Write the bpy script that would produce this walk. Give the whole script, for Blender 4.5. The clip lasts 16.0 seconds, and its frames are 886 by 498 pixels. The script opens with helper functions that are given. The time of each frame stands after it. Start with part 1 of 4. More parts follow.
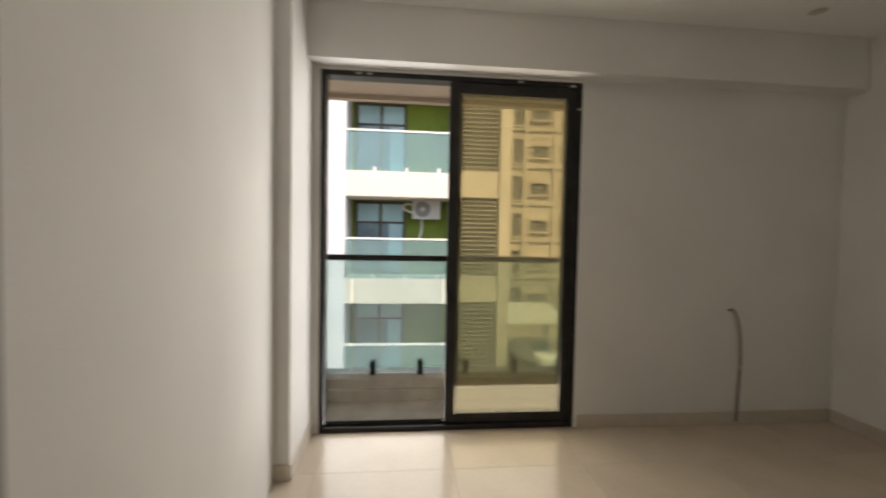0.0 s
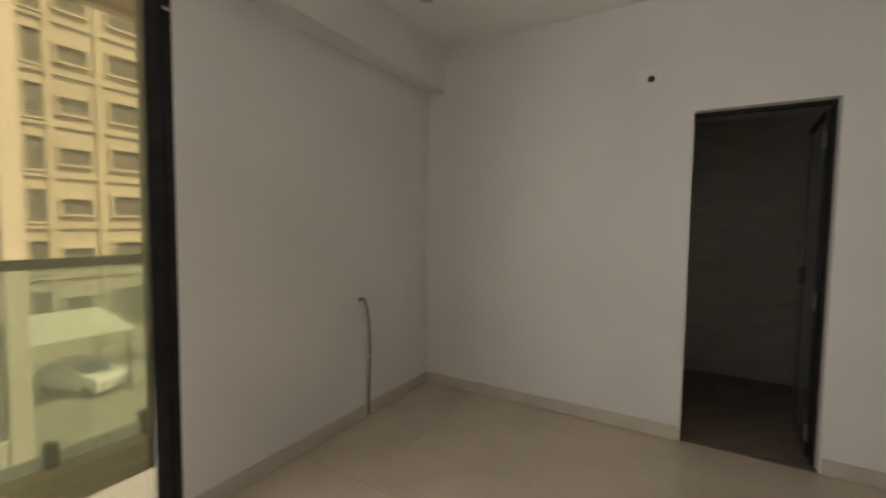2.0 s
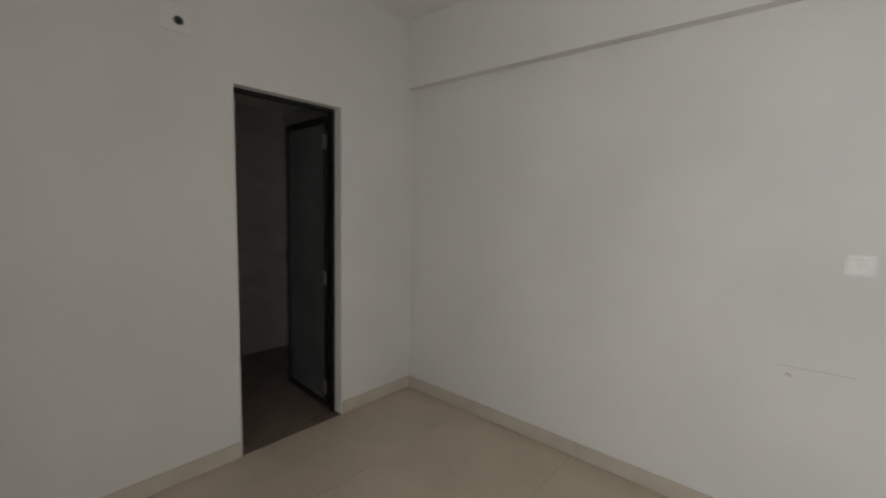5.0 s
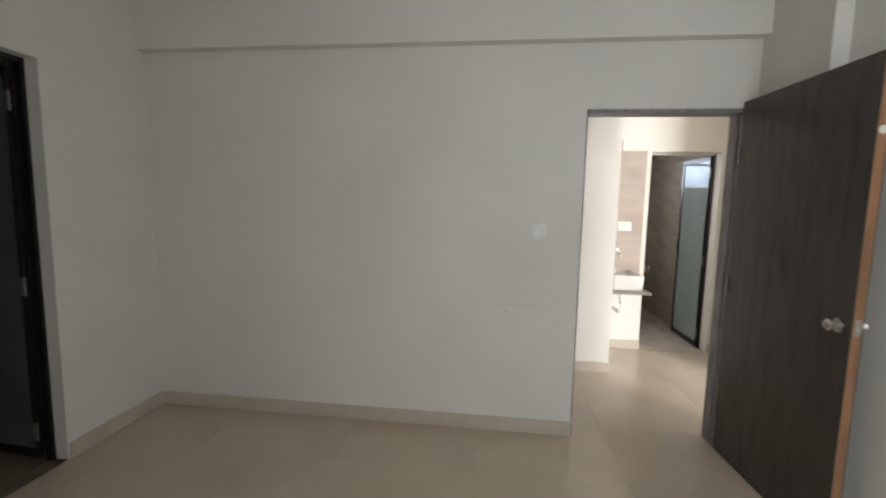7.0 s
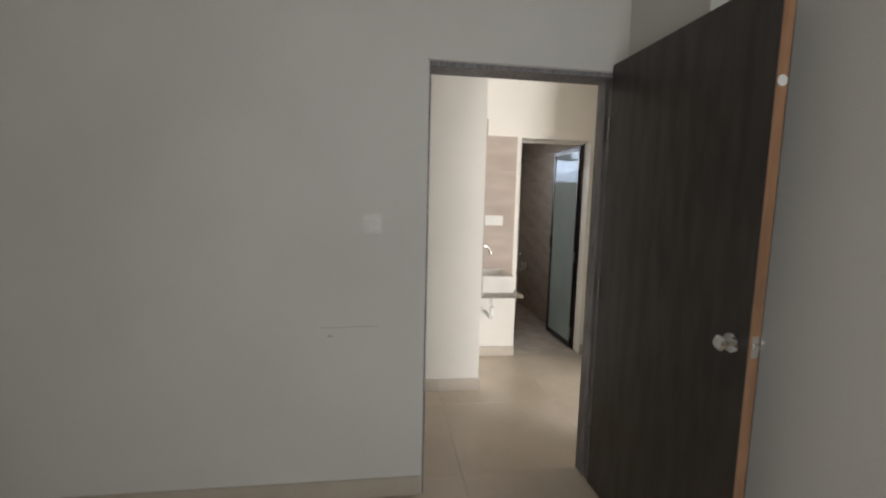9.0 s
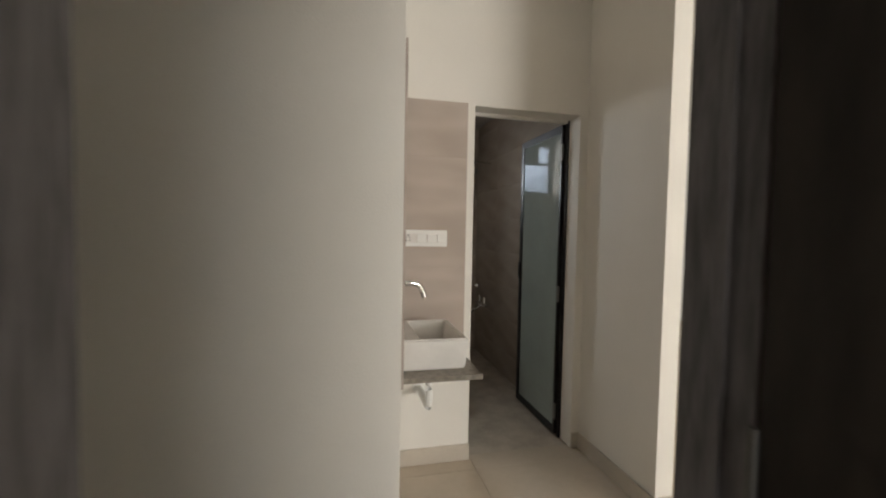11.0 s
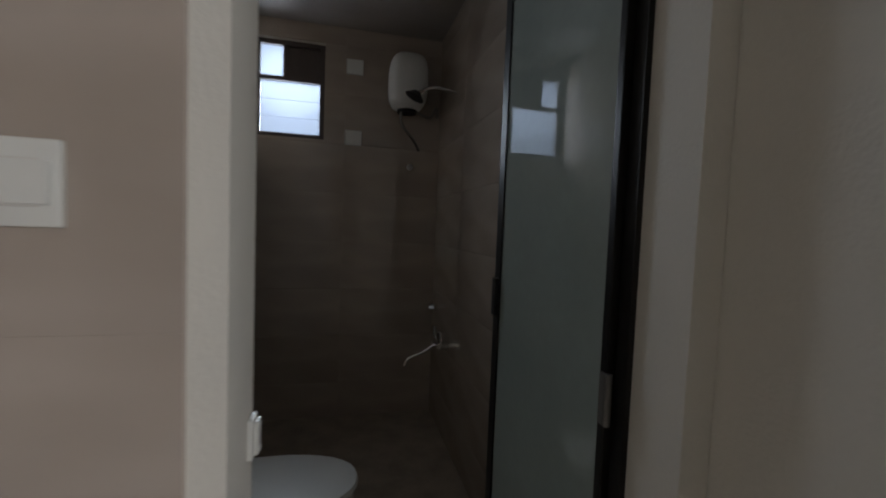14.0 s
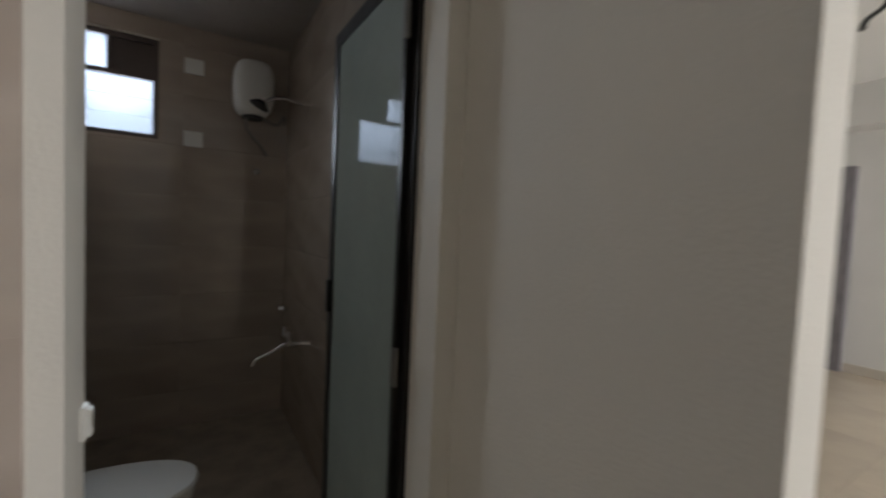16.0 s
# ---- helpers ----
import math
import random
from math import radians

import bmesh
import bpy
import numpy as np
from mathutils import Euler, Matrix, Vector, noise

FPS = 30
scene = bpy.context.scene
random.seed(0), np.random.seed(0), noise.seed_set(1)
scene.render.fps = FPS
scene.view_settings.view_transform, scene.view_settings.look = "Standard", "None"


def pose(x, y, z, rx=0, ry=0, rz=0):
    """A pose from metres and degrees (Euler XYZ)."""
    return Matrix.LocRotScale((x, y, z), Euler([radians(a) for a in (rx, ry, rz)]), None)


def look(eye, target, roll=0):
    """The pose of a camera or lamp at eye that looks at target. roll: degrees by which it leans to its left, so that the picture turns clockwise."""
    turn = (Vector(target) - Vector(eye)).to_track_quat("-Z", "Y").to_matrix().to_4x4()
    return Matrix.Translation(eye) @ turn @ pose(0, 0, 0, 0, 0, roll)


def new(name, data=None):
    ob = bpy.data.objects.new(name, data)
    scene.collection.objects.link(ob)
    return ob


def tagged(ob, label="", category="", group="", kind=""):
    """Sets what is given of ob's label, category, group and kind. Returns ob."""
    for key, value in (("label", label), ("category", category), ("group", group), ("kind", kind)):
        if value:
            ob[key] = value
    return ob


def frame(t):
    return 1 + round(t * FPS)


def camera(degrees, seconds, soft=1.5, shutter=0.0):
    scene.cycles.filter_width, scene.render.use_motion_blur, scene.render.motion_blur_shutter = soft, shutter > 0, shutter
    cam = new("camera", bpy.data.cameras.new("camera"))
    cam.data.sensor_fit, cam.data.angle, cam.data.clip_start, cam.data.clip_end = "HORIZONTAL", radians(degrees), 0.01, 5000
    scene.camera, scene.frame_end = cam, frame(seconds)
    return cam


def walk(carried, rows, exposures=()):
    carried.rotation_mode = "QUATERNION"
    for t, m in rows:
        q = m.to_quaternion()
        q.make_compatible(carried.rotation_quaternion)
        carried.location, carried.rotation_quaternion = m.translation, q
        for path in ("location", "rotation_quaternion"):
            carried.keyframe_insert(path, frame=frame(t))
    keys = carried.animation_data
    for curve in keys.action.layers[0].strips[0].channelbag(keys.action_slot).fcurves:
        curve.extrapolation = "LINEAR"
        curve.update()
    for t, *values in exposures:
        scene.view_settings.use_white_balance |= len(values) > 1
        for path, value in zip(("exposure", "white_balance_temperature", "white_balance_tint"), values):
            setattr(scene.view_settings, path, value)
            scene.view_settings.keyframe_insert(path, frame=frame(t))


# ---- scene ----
cam = camera(93.4, 16.0, soft=2.0, shutter=0.5)
PATH = [
    (0, (-0.69, -0.871, 1.398), (-0.495, 1.13, 1.324), 1.1),
    (0.5, (-0.651, -0.622, 1.4), (0.027, 1.258, 1.329), 1.1),
    (1, (-0.589, -0.361, 1.41), (0.503, 1.313, 1.328), 0.9),
    (1.5, (-0.521, -0.14, 1.386), (0.92, 1.244, 1.29), 0.6),
    (2, (-0.431, 0.068, 1.396), (1.291, 1.079, 1.277), 0.7),
    (2.5, (-0.384, 0.301, 1.4), (1.527, 0.872, 1.256), 0.6),
    (3, (-0.302, 0.503, 1.396), (1.69, 0.593, 1.231), 0.8),
    (3.5, (-0.147, 0.617, 1.44), (1.815, 0.284, 1.238), 0.8),
    (4, (0.001, 0.795, 1.477), (1.835, 0.027, 1.263), 1.0),
    (4.5, (0.135, 0.934, 1.468), (1.749, -0.23, 1.27), 1.1),
    (5, (0.261, 1.057, 1.485), (1.569, -0.443, 1.285), 1.4),
    (7.5, (0.381, 1.291, 1.424), (0.439, -0.697, 1.211), 1.2),
    (8, (0.251, 1.143, 1.41), (0.177, -0.844, 1.193), 1.4),
    (8.5, (0.148, 0.909, 1.386), (-0.028, -1.072, 1.17), 1.4),
    (9, (0.025, 0.578, 1.382), (-0.241, -1.393, 1.174), 1.4),
    (9.5, (-0.101, 0.224, 1.386), (-0.428, -1.739, 1.189), 1.1),
    (10, (-0.216, -0.137, 1.364), (-0.619, -2.091, 1.232), 1.2),
    (12.5, (-0.835, -1.841, 1.254), (-1.349, -3.772, 1.179), 1.1),
    (13, (-0.964, -2.123, 1.266), (-1.524, -4.04, 1.156), 1.5),
    (13.5, (-1.128, -2.378, 1.252), (-1.672, -4.299, 1.137), 1.9),
    (14, (-1.281, -2.566, 1.23), (-1.752, -4.501, 1.124), 2.2),
    (14.5, (-1.370, -2.650, 1.222), (-1.803, -4.594, 1.124), 2.1),
    (15, (-1.383, -2.555, 1.253), (-1.817, -4.504, 1.135), 2.1),
    (15.5, (-1.33, -2.397, 1.278), (-1.99, -4.281, 1.15), 2.4),
    (16, (-1.31, -2.272, 1.278), (-2.356, -3.974, 1.186), 2.5),
]
walk(cam, [(t, look(eye, target, roll)) for t, eye, target, roll in PATH],
     [(0, 0.65, 7000, 12), (1.0, 0.7, 7300, 13), (1.5, 0.65, 8600, 19), (2.0, 0.95, 6750, 12), (2.5, 1.2, 6100, 9), (3.5, 1.1, 6050, 10), (5.0, 0.8, 6200, 10),
      (7.5, 0.6, 6200, 10), (9.5, 0.05, 6300, 9), (10.0, -0.1, 6400, 8), (12.5, -0.95, 6700, 10), (13.0, -0.95, 6300, 9), (13.5, -1.2, 5900, 8), (14.5, -1.55, 6100, 10),
      (15.5, -1.4, 6200, 10), (16.0, -1.0, 6150, 9)])

# ---- world and light ----
world = bpy.data.worlds.new("sky")
scene.world = world
world.use_nodes = True
wn = world.node_tree.nodes
sky = wn.new("ShaderNodeTexSky")
sky.sky_type, sky.sun_disc = "NISHITA", False
sky.sun_elevation, sky.sun_rotation = radians(62), radians(200)
sky.air_density, sky.dust_density = 1.0, 3.0
world.node_tree.links.new(sky.outputs[0], wn["Background"].inputs[0])
wn["Background"].inputs[1].default_value = 0.15


def lamp(name, kind, m, energy, colour, **more):
    data = bpy.data.lights.new(name, kind)
    data.energy, data.color = energy, colour
    if kind == "AREA":
        data.shape, data.size, data.size_y = "RECTANGLE", more["w"], more["h"]
        data.spread = radians(more.get("spread", 180))
    else:
        data.angle = radians(more["angle"])
    ob = new(name, data)
    ob.matrix_world = m
    return ob


lamp("sun", "SUN", look((5, -9, 24), (0, 4, 0)), 5.0, (1.0, 0.95, 0.87), angle=12)
# daylight of the living room's balcony door and of the bathroom's louvres
lamp("balcony_door_daylight", "AREA", look((-0.795, 2.028, 1.25), (-0.795, -3, 1.1)), 11, (0.97, 0.98, 1.0), w=0.84, h=2.4, spread=165)
lamp("balcony_door_daylight", "AREA", look((0.08, 2.028, 1.25), (0.08, -3, 1.1)), 7.5, (1.0, 0.95, 0.84), w=0.85, h=2.4, spread=165)
lamp("living_window_daylight", "AREA", look((-5.6, 1.95, 1.35), (-5.6, -3, 1.1)), 330, (1.0, 0.985, 0.965), w=2.4, h=2.2)
lamp("bath_window_daylight", "AREA", look((-0.96, -5.75, 2.1), (-0.96, -5.0, 2.0)), 80, (0.86, 0.93, 1.0), w=0.6, h=0.7)


# ---- materials ----
def mat(name, base, rough=0.6, metal=0.0, vary=0.08, scale=3.0, grain=60.0, bump=0.05, tint=None, spec=0.5, island=0.0, stretch=(1, 1, 1)):
    m = bpy.data.materials.new(name)
    m.use_nodes = True
    n, l = m.node_tree.nodes, m.node_tree.links
    b = n["Principled BSDF"]
    b.inputs["Roughness"].default_value, b.inputs["Metallic"].default_value = rough, metal
    b.inputs["Specular IOR Level"].default_value = spec
    tc, mp = n.new("ShaderNodeTexCoord"), n.new("ShaderNodeMapping")
    mp.inputs["Scale"].default_value = stretch
    l.new(tc.outputs["Object"], mp.inputs[0])
    big, fine = n.new("ShaderNodeTexNoise"), n.new("ShaderNodeTexNoise")
    big.inputs["Scale"].default_value, big.inputs["Detail"].default_value = scale, 5
    fine.inputs["Scale"].default_value, fine.inputs["Detail"].default_value = grain, 3
    for t in (big, fine):
        l.new(mp.outputs[0], t.inputs["Vector"])
    mix = n.new("ShaderNodeMix")
    mix.data_type = "RGBA"
    other = tint or tuple(c * (1 - 2.2 * vary) for c in base)
    mix.inputs[6].default_value, mix.inputs[7].default_value = (*base, 1), (*other, 1)
    ramp = n.new("ShaderNodeMapRange")
    ramp.inputs[1].default_value, ramp.inputs[2].default_value = 0.36, 0.68
    l.new(big.outputs[0], ramp.inputs[0])
    l.new(ramp.outputs[0], mix.inputs[0])
    hsv = n.new("ShaderNodeHueSaturation")
    l.new(mix.outputs[2], hsv.inputs["Color"])
    val = n.new("ShaderNodeMapRange")
    val.inputs[3].default_value, val.inputs[4].default_value = 1 - vary, 1 + vary
    l.new(fine.outputs[0], val.inputs[0])
    last = val.outputs[0]
    if island:
        info, r2, mul = n.new("ShaderNodeObjectInfo"), n.new("ShaderNodeMapRange"), n.new("ShaderNodeMath")
        r2.inputs[3].default_value, r2.inputs[4].default_value = 1 - island, 1 + island
        l.new(info.outputs["Random"], r2.inputs[0])
        mul.operation = "MULTIPLY"
        l.new(last, mul.inputs[0]), l.new(r2.outputs[0], mul.inputs[1])
        last = mul.outputs[0]
    l.new(last, hsv.inputs["Value"])
    l.new(hsv.outputs[0], b.inputs["Base Color"])
    rr = n.new("ShaderNodeMapRange")
    rr.inputs[3].default_value, rr.inputs[4].default_value = rough * 0.85, min(1, rough * 1.15)
    l.new(big.outputs[0], rr.inputs[0])
    l.new(rr.outputs[0], b.inputs["Roughness"])
    if bump:
        bp = n.new("ShaderNodeBump")
        bp.inputs["Strength"].default_value, bp.inputs["Distance"].default_value = bump, 0.01
        l.new(fine.outputs[0], bp.inputs["Height"])
        l.new(bp.outputs[0], b.inputs["Normal"])
    return m


def glass_mat(name, tint, gloss_rough=0.0, ior=1.45):
    m = bpy.data.materials.new(name)
    m.use_nodes = True
    n, l = m.node_tree.nodes, m.node_tree.links
    n.remove(n["Principled BSDF"])
    tr, gl, fr, mx = (n.new("ShaderNode" + k) for k in ("BsdfTransparent", "BsdfGlossy", "Fresnel", "MixShader"))
    tr.inputs[0].default_value = (*tint, 1)
    gl.inputs["Roughness"].default_value = gloss_rough
    fr.inputs[0].default_value = ior
    l.new(fr.outputs[0], mx.inputs[0]), l.new(tr.outputs[0], mx.inputs[1]), l.new(gl.outputs[0], mx.inputs[2])
    l.new(mx.outputs[0], n["Material Output"].inputs[0])
    return m


def frosted_mat(name, colour):
    """Etched glass: light passes through it scattered."""
    m = bpy.data.materials.new(name)
    m.use_nodes = True
    n, l = m.node_tree.nodes, m.node_tree.links
    n.remove(n["Principled BSDF"])
    a, b, mx = (n.new("ShaderNode" + k) for k in ("BsdfTranslucent", "BsdfDiffuse", "MixShader"))
    a.inputs[0].default_value = b.inputs[0].default_value = (*colour, 1)
    mx.inputs[0].default_value = 0.3
    l.new(a.outputs[0], mx.inputs[1]), l.new(b.outputs[0], mx.inputs[2])
    l.new(mx.outputs[0], n["Material Output"].inputs[0])
    return m


WALL = mat("wall_paint", (0.72, 0.705, 0.675), 0.75, vary=0.035, scale=1.4, grain=140, bump=0.12)
HALLWALL = mat("hall_paint", (0.80, 0.765, 0.70), 0.7, vary=0.025, scale=1.4, grain=140, bump=0.12)
CEIL = mat("ceiling_paint", (0.80, 0.79, 0.76), 0.8, vary=0.02, scale=1.2, grain=120, bump=0.06)
TILE = mat("vitrified_tile", (0.57, 0.485, 0.385), 0.2, vary=0.05, scale=2.5, grain=30, bump=0.01, island=0.03)
SKIRT = mat("skirting_tile", (0.56, 0.50, 0.42), 0.3, vary=0.06, scale=4, grain=40, bump=0.02, island=0.04)
GROUT = mat("grout", (0.48, 0.41, 0.33), 0.9, vary=0.1, scale=8)
WTILE = mat("wall_tile", (0.52, 0.445, 0.385), 0.09, vary=0.05, scale=3, grain=12, bump=0.002, island=0.025, tint=(0.44, 0.37, 0.315), stretch=(1, 1, 3))
BTILE = mat("bath_tile", (0.46, 0.385, 0.315), 0.06, vary=0.06, scale=3, grain=12, bump=0.006, island=0.04, tint=(0.38, 0.315, 0.26), stretch=(1, 1, 3))
BFLOOR = mat("bath_floor_tile", (0.23, 0.18, 0.14), 0.45, vary=0.1, scale=6, grain=60, bump=0.05, island=0.05)
BLACK = mat("black_aluminium", (0.022, 0.02, 0.02), 0.38, 0.4, vary=0.25, scale=9, grain=90, bump=0.02)
PLY = mat("raw_plywood_edge", (0.36, 0.19, 0.10), 0.75, vary=0.2, scale=14, grain=120, bump=0.15, stretch=(1, 1, 0.15))
WOOD = mat("dark_laminate", (0.062, 0.050, 0.043), 0.36, vary=0.2, scale=4, grain=60, bump=0.05, stretch=(5, 5, 0.9), tint=(0.032, 0.026, 0.023))
FRAME = mat("grey_frame", (0.27, 0.25, 0.27), 0.5, vary=0.22, scale=10, grain=60, bump=0.05, stretch=(5, 5, 0.7), tint=(0.15, 0.14, 0.15))
CHROME = mat("chrome", (0.8, 0.8, 0.8), 0.12, 1.0, vary=0.02, bump=0)
HINGE = mat("grey_steel", (0.22, 0.21, 0.20), 0.5, 0.6, vary=0.1)
DRAIN = mat("tarnished_brass", (0.12, 0.10, 0.075), 0.4, 0.8, vary=0.2)
WHITE = mat("white_plastic", (0.8, 0.79, 0.75), 0.3, vary=0.02, bump=0)
DARK = mat("dark_rubber", (0.02, 0.02, 0.02), 0.6, vary=0.1)
CERAMIC = mat("glazed_ceramic", (0.80, 0.77, 0.72), 0.14, vary=0.04, scale=9, bump=0)
GRANITE = mat("granite", (0.30, 0.26, 0.21), 0.3, vary=0.2, scale=40, grain=220, bump=0.01)
BLACKSTONE = mat("black_granite", (0.02, 0.02, 0.02), 0.15, vary=0.3, scale=60, grain=250, bump=0)
CEMENT = mat("cement", (0.56, 0.50, 0.42), 0.9, vary=0.14, scale=5, grain=60, bump=0.3)
SOFFIT = mat("soffit_paint", (0.62, 0.52, 0.43), 0.8, vary=0.04, scale=2)
PAINTED = mat("painted_plate", (0.72, 0.705, 0.675), 0.28, vary=0.03, bump=0)
CABLE = mat("grey_cable", (0.28, 0.26, 0.23), 0.6, vary=0.1)
TINTED = glass_mat("tinted_glass", (0.84, 0.78, 0.58), 0.0)
# a film of dust on the tinted pane
tn, tl = TINTED.node_tree.nodes, TINTED.node_tree.links
dust, dmix = tn.new("ShaderNodeBsdfTranslucent"), tn.new("ShaderNodeMixShader")
dust.inputs[0].default_value, dmix.inputs[0].default_value = (0.66, 0.60, 0.45, 1), 0.25
tl.new(tn["Mix Shader"].outputs[0], dmix.inputs[1]), tl.new(dust.outputs[0], dmix.inputs[2])
tl.new(dmix.outputs[0], tn["Material Output"].inputs[0])
CLEAR = glass_mat("clear_glass", (0.86, 0.95, 0.94), 0.0)
# the railing glass's whitish reflection, mixed in as a pale translucent colour
cn, cl = CLEAR.node_tree.nodes, CLEAR.node_tree.links
sheen, cmix = cn.new("ShaderNodeBsdfTranslucent"), cn.new("ShaderNodeMixShader")
sheen.inputs[0].default_value, cmix.inputs[0].default_value = (0.80, 0.86, 0.86, 1), 0.2
cl.new(cn["Mix Shader"].outputs[0], cmix.inputs[1]), cl.new(sheen.outputs[0], cmix.inputs[2])
cl.new(cmix.outputs[0], cn["Material Output"].inputs[0])
FROST = mat("frosted_door_glass", (0.36, 0.41, 0.38), 0.02, vary=0.05, scale=3, grain=40, bump=0, spec=1.0)
# same frosted glass, its colour darkened for the unlit toilet
FROSTDARK = mat("shaded_door_glass", (0.10, 0.11, 0.105), 0.12, vary=0.1, scale=3, grain=40, bump=0)
LOUVRE = frosted_mat("louvre_glass", (0.19, 0.205, 0.235))
FACADE = mat("facade_cream", (0.70, 0.63, 0.55), 0.85, vary=0.05, scale=0.6, grain=12, bump=0.1)
FACADEW = mat("facade_white", (0.70, 0.70, 0.74), 0.85, vary=0.05, scale=0.6, grain=12, bump=0.1)
GREEN = mat("facade_green", (0.24, 0.33, 0.05), 0.8, vary=0.12, scale=0.9, grain=12, bump=0.1)
FARWALL = mat("far_facade", (0.50, 0.45, 0.37), 0.85, vary=0.08, scale=0.5, grain=6, bump=0.1)
# the sky's blue reflection is put into both pane colours, more in the second
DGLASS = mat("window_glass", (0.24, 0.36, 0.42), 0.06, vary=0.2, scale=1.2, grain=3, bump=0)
SKYGLASS = mat("sky_reflection_glass", (0.50, 0.78, 0.86), 0.10, vary=0.12, scale=1.0, grain=3, bump=0)
RAILGLASS = glass_mat("railing_glass", (0.68, 0.88, 0.90), 0.05, 1.6)
rn, rl = RAILGLASS.node_tree.nodes, RAILGLASS.node_tree.links
haze, hmix = rn.new("ShaderNodeBsdfDiffuse"), rn.new("ShaderNodeMixShader")
haze.inputs[0].default_value, hmix.inputs[0].default_value = (0.55, 0.76, 0.78, 1), 0.2
rl.new(rn["Mix Shader"].outputs[0], hmix.inputs[1]), rl.new(haze.outputs[0], hmix.inputs[2])
rl.new(hmix.outputs[0], rn["Material Output"].inputs[0])
PALECEMENT = mat("pale_cement", (0.78, 0.72, 0.64), 0.9, vary=0.12, scale=4, grain=50, bump=0.3)
BROWN = mat("window_frame_brown", (0.10, 0.075, 0.065), 0.5, vary=0.1)
GREYSLAT = mat("louvre_slat", (0.40, 0.40, 0.37), 0.6, vary=0.08, scale=2)
INNERSHADE = mat("inner_shade", (0.13, 0.13, 0.12), 0.9, vary=0.1)
GROUND = mat("concrete_ground", (0.30, 0.28, 0.24), 0.9, vary=0.14, scale=0.4, grain=8, bump=0.2)
LEAF = mat("leaf", (0.06, 0.10, 0.03), 0.6, vary=0.3, scale=2)
BARK = mat("bark", (0.12, 0.09, 0.06), 0.9, vary=0.2)
CARPAINT = mat("car_white", (0.75, 0.75, 0.74), 0.25, vary=0.02, bump=0)
SHEET = mat("roof_sheet", (0.62, 0.60, 0.55), 0.5, vary=0.08, scale=1, stretch=(8, 1, 1))


# ---- building helpers ----
def box(bm, x0, x1, y0, y1, z0, z1, bevel=0.0, m=None):
    vs = bmesh.ops.create_cube(bm, size=1.0)["verts"]
    t = Matrix.Translation(((x0 + x1) / 2, (y0 + y1) / 2, (z0 + z1) / 2)) @ Matrix.Diagonal((abs(x1 - x0), abs(y1 - y0), abs(z1 - z0), 1))
    bmesh.ops.transform(bm, matrix=(m @ t) if m else t, verts=vs)
    if bevel:
        es = list({e for v in vs for e in v.link_edges})
        bmesh.ops.bevel(bm, geom=es, offset=bevel, segments=2, affect="EDGES", profile=0.7)
    return bm


def cyl(bm, a, b, r, r2=None, seg=20):
    a, b = Vector(a), Vector(b)
    d = b - a
    m = Matrix.Translation((a + b) / 2) @ d.to_track_quat("Z", "Y").to_matrix().to_4x4()
    bmesh.ops.create_cone(bm, cap_ends=True, segments=seg, radius1=r, radius2=r if r2 is None else r2, depth=d.length, matrix=m)
    return bm


def tube(bm, pts, r, seg=10):
    """A round bar along a line of points."""
    pts = [Vector(p) for p in pts]
    rings = []
    for i, p in enumerate(pts):
        d = (pts[min(i + 1, len(pts) - 1)] - pts[max(i - 1, 0)]).normalized()
        q = d.to_track_quat("Z", "Y")
        rings.append([bm.verts.new(p + q @ Vector((r * math.cos(a), r * math.sin(a), 0))) for a in (2 * math.pi * k / seg for k in range(seg))])
    for u, v in zip(rings, rings[1:]):
        for k in range(seg):
            bm.faces.new((u[k], u[(k + 1) % seg], v[(k + 1) % seg], v[k]))
    bm.faces.new(rings[0][::-1]), bm.faces.new(rings[-1])
    return bm


def smooth_path(pts, n=8):
    pts = [Vector(p) for p in pts]
    ext = [2 * pts[0] - pts[1], *pts, 2 * pts[-1] - pts[-2]]
    out = []
    for a, b, c, d in zip(ext, ext[1:], ext[2:], ext[3:]):
        for k in range(n):
            t = k / n
            out.append(0.5 * ((2 * b) + (c - a) * t + (2 * a - 5 * b + 4 * c - d) * t * t + (3 * b - a - 3 * c + d) * t ** 3))
    return out + [pts[-1]]


def finish(name, bm, material, smooth=False):
    me = bpy.data.meshes.new(name)
    bmesh.ops.recalc_face_normals(bm, faces=bm.faces)
    bm.to_mesh(me)
    bm.free()
    me.materials.append(material)
    if smooth:
        for p in me.polygons:
            p.use_smooth = True
        me.set_sharp_from_angle(angle=radians(40))
    return me


def part(name, bm, material, parent, label="", smooth=False):
    ob = new(name, finish(name, bm, material, smooth))
    ob.parent = parent
    return tagged(ob, label)


def thing(name, label, category, m=None, group="", kind=""):
    ob = new(name)
    if m:
        ob.matrix_world = m
    return tagged(ob, label, category, group, kind)


def solid(name, boxes, material, label, category, kind="structure", bevel=0.0):
    bm = bmesh.new()
    for b in boxes:
        box(bm, *b, bevel=bevel)
    return tagged(new(name, finish(name, bm, material)), label, category, kind=kind)


B = bmesh.new
XE, YN, YS, XW1, XW2, ZC = 2.65, 2.03, -1.295, -1.39, -1.15, 2.86
YH, YB, YBI, YBF = -2.395, -3.09, -3.24, -5.27     # hall column, bathroom wall and its inside, far wall
XP, XBE, XBW = -1.855, -0.74, -1.89                # passage wall, bathroom side walls
ZH, ZBC = 2.85, 2.42

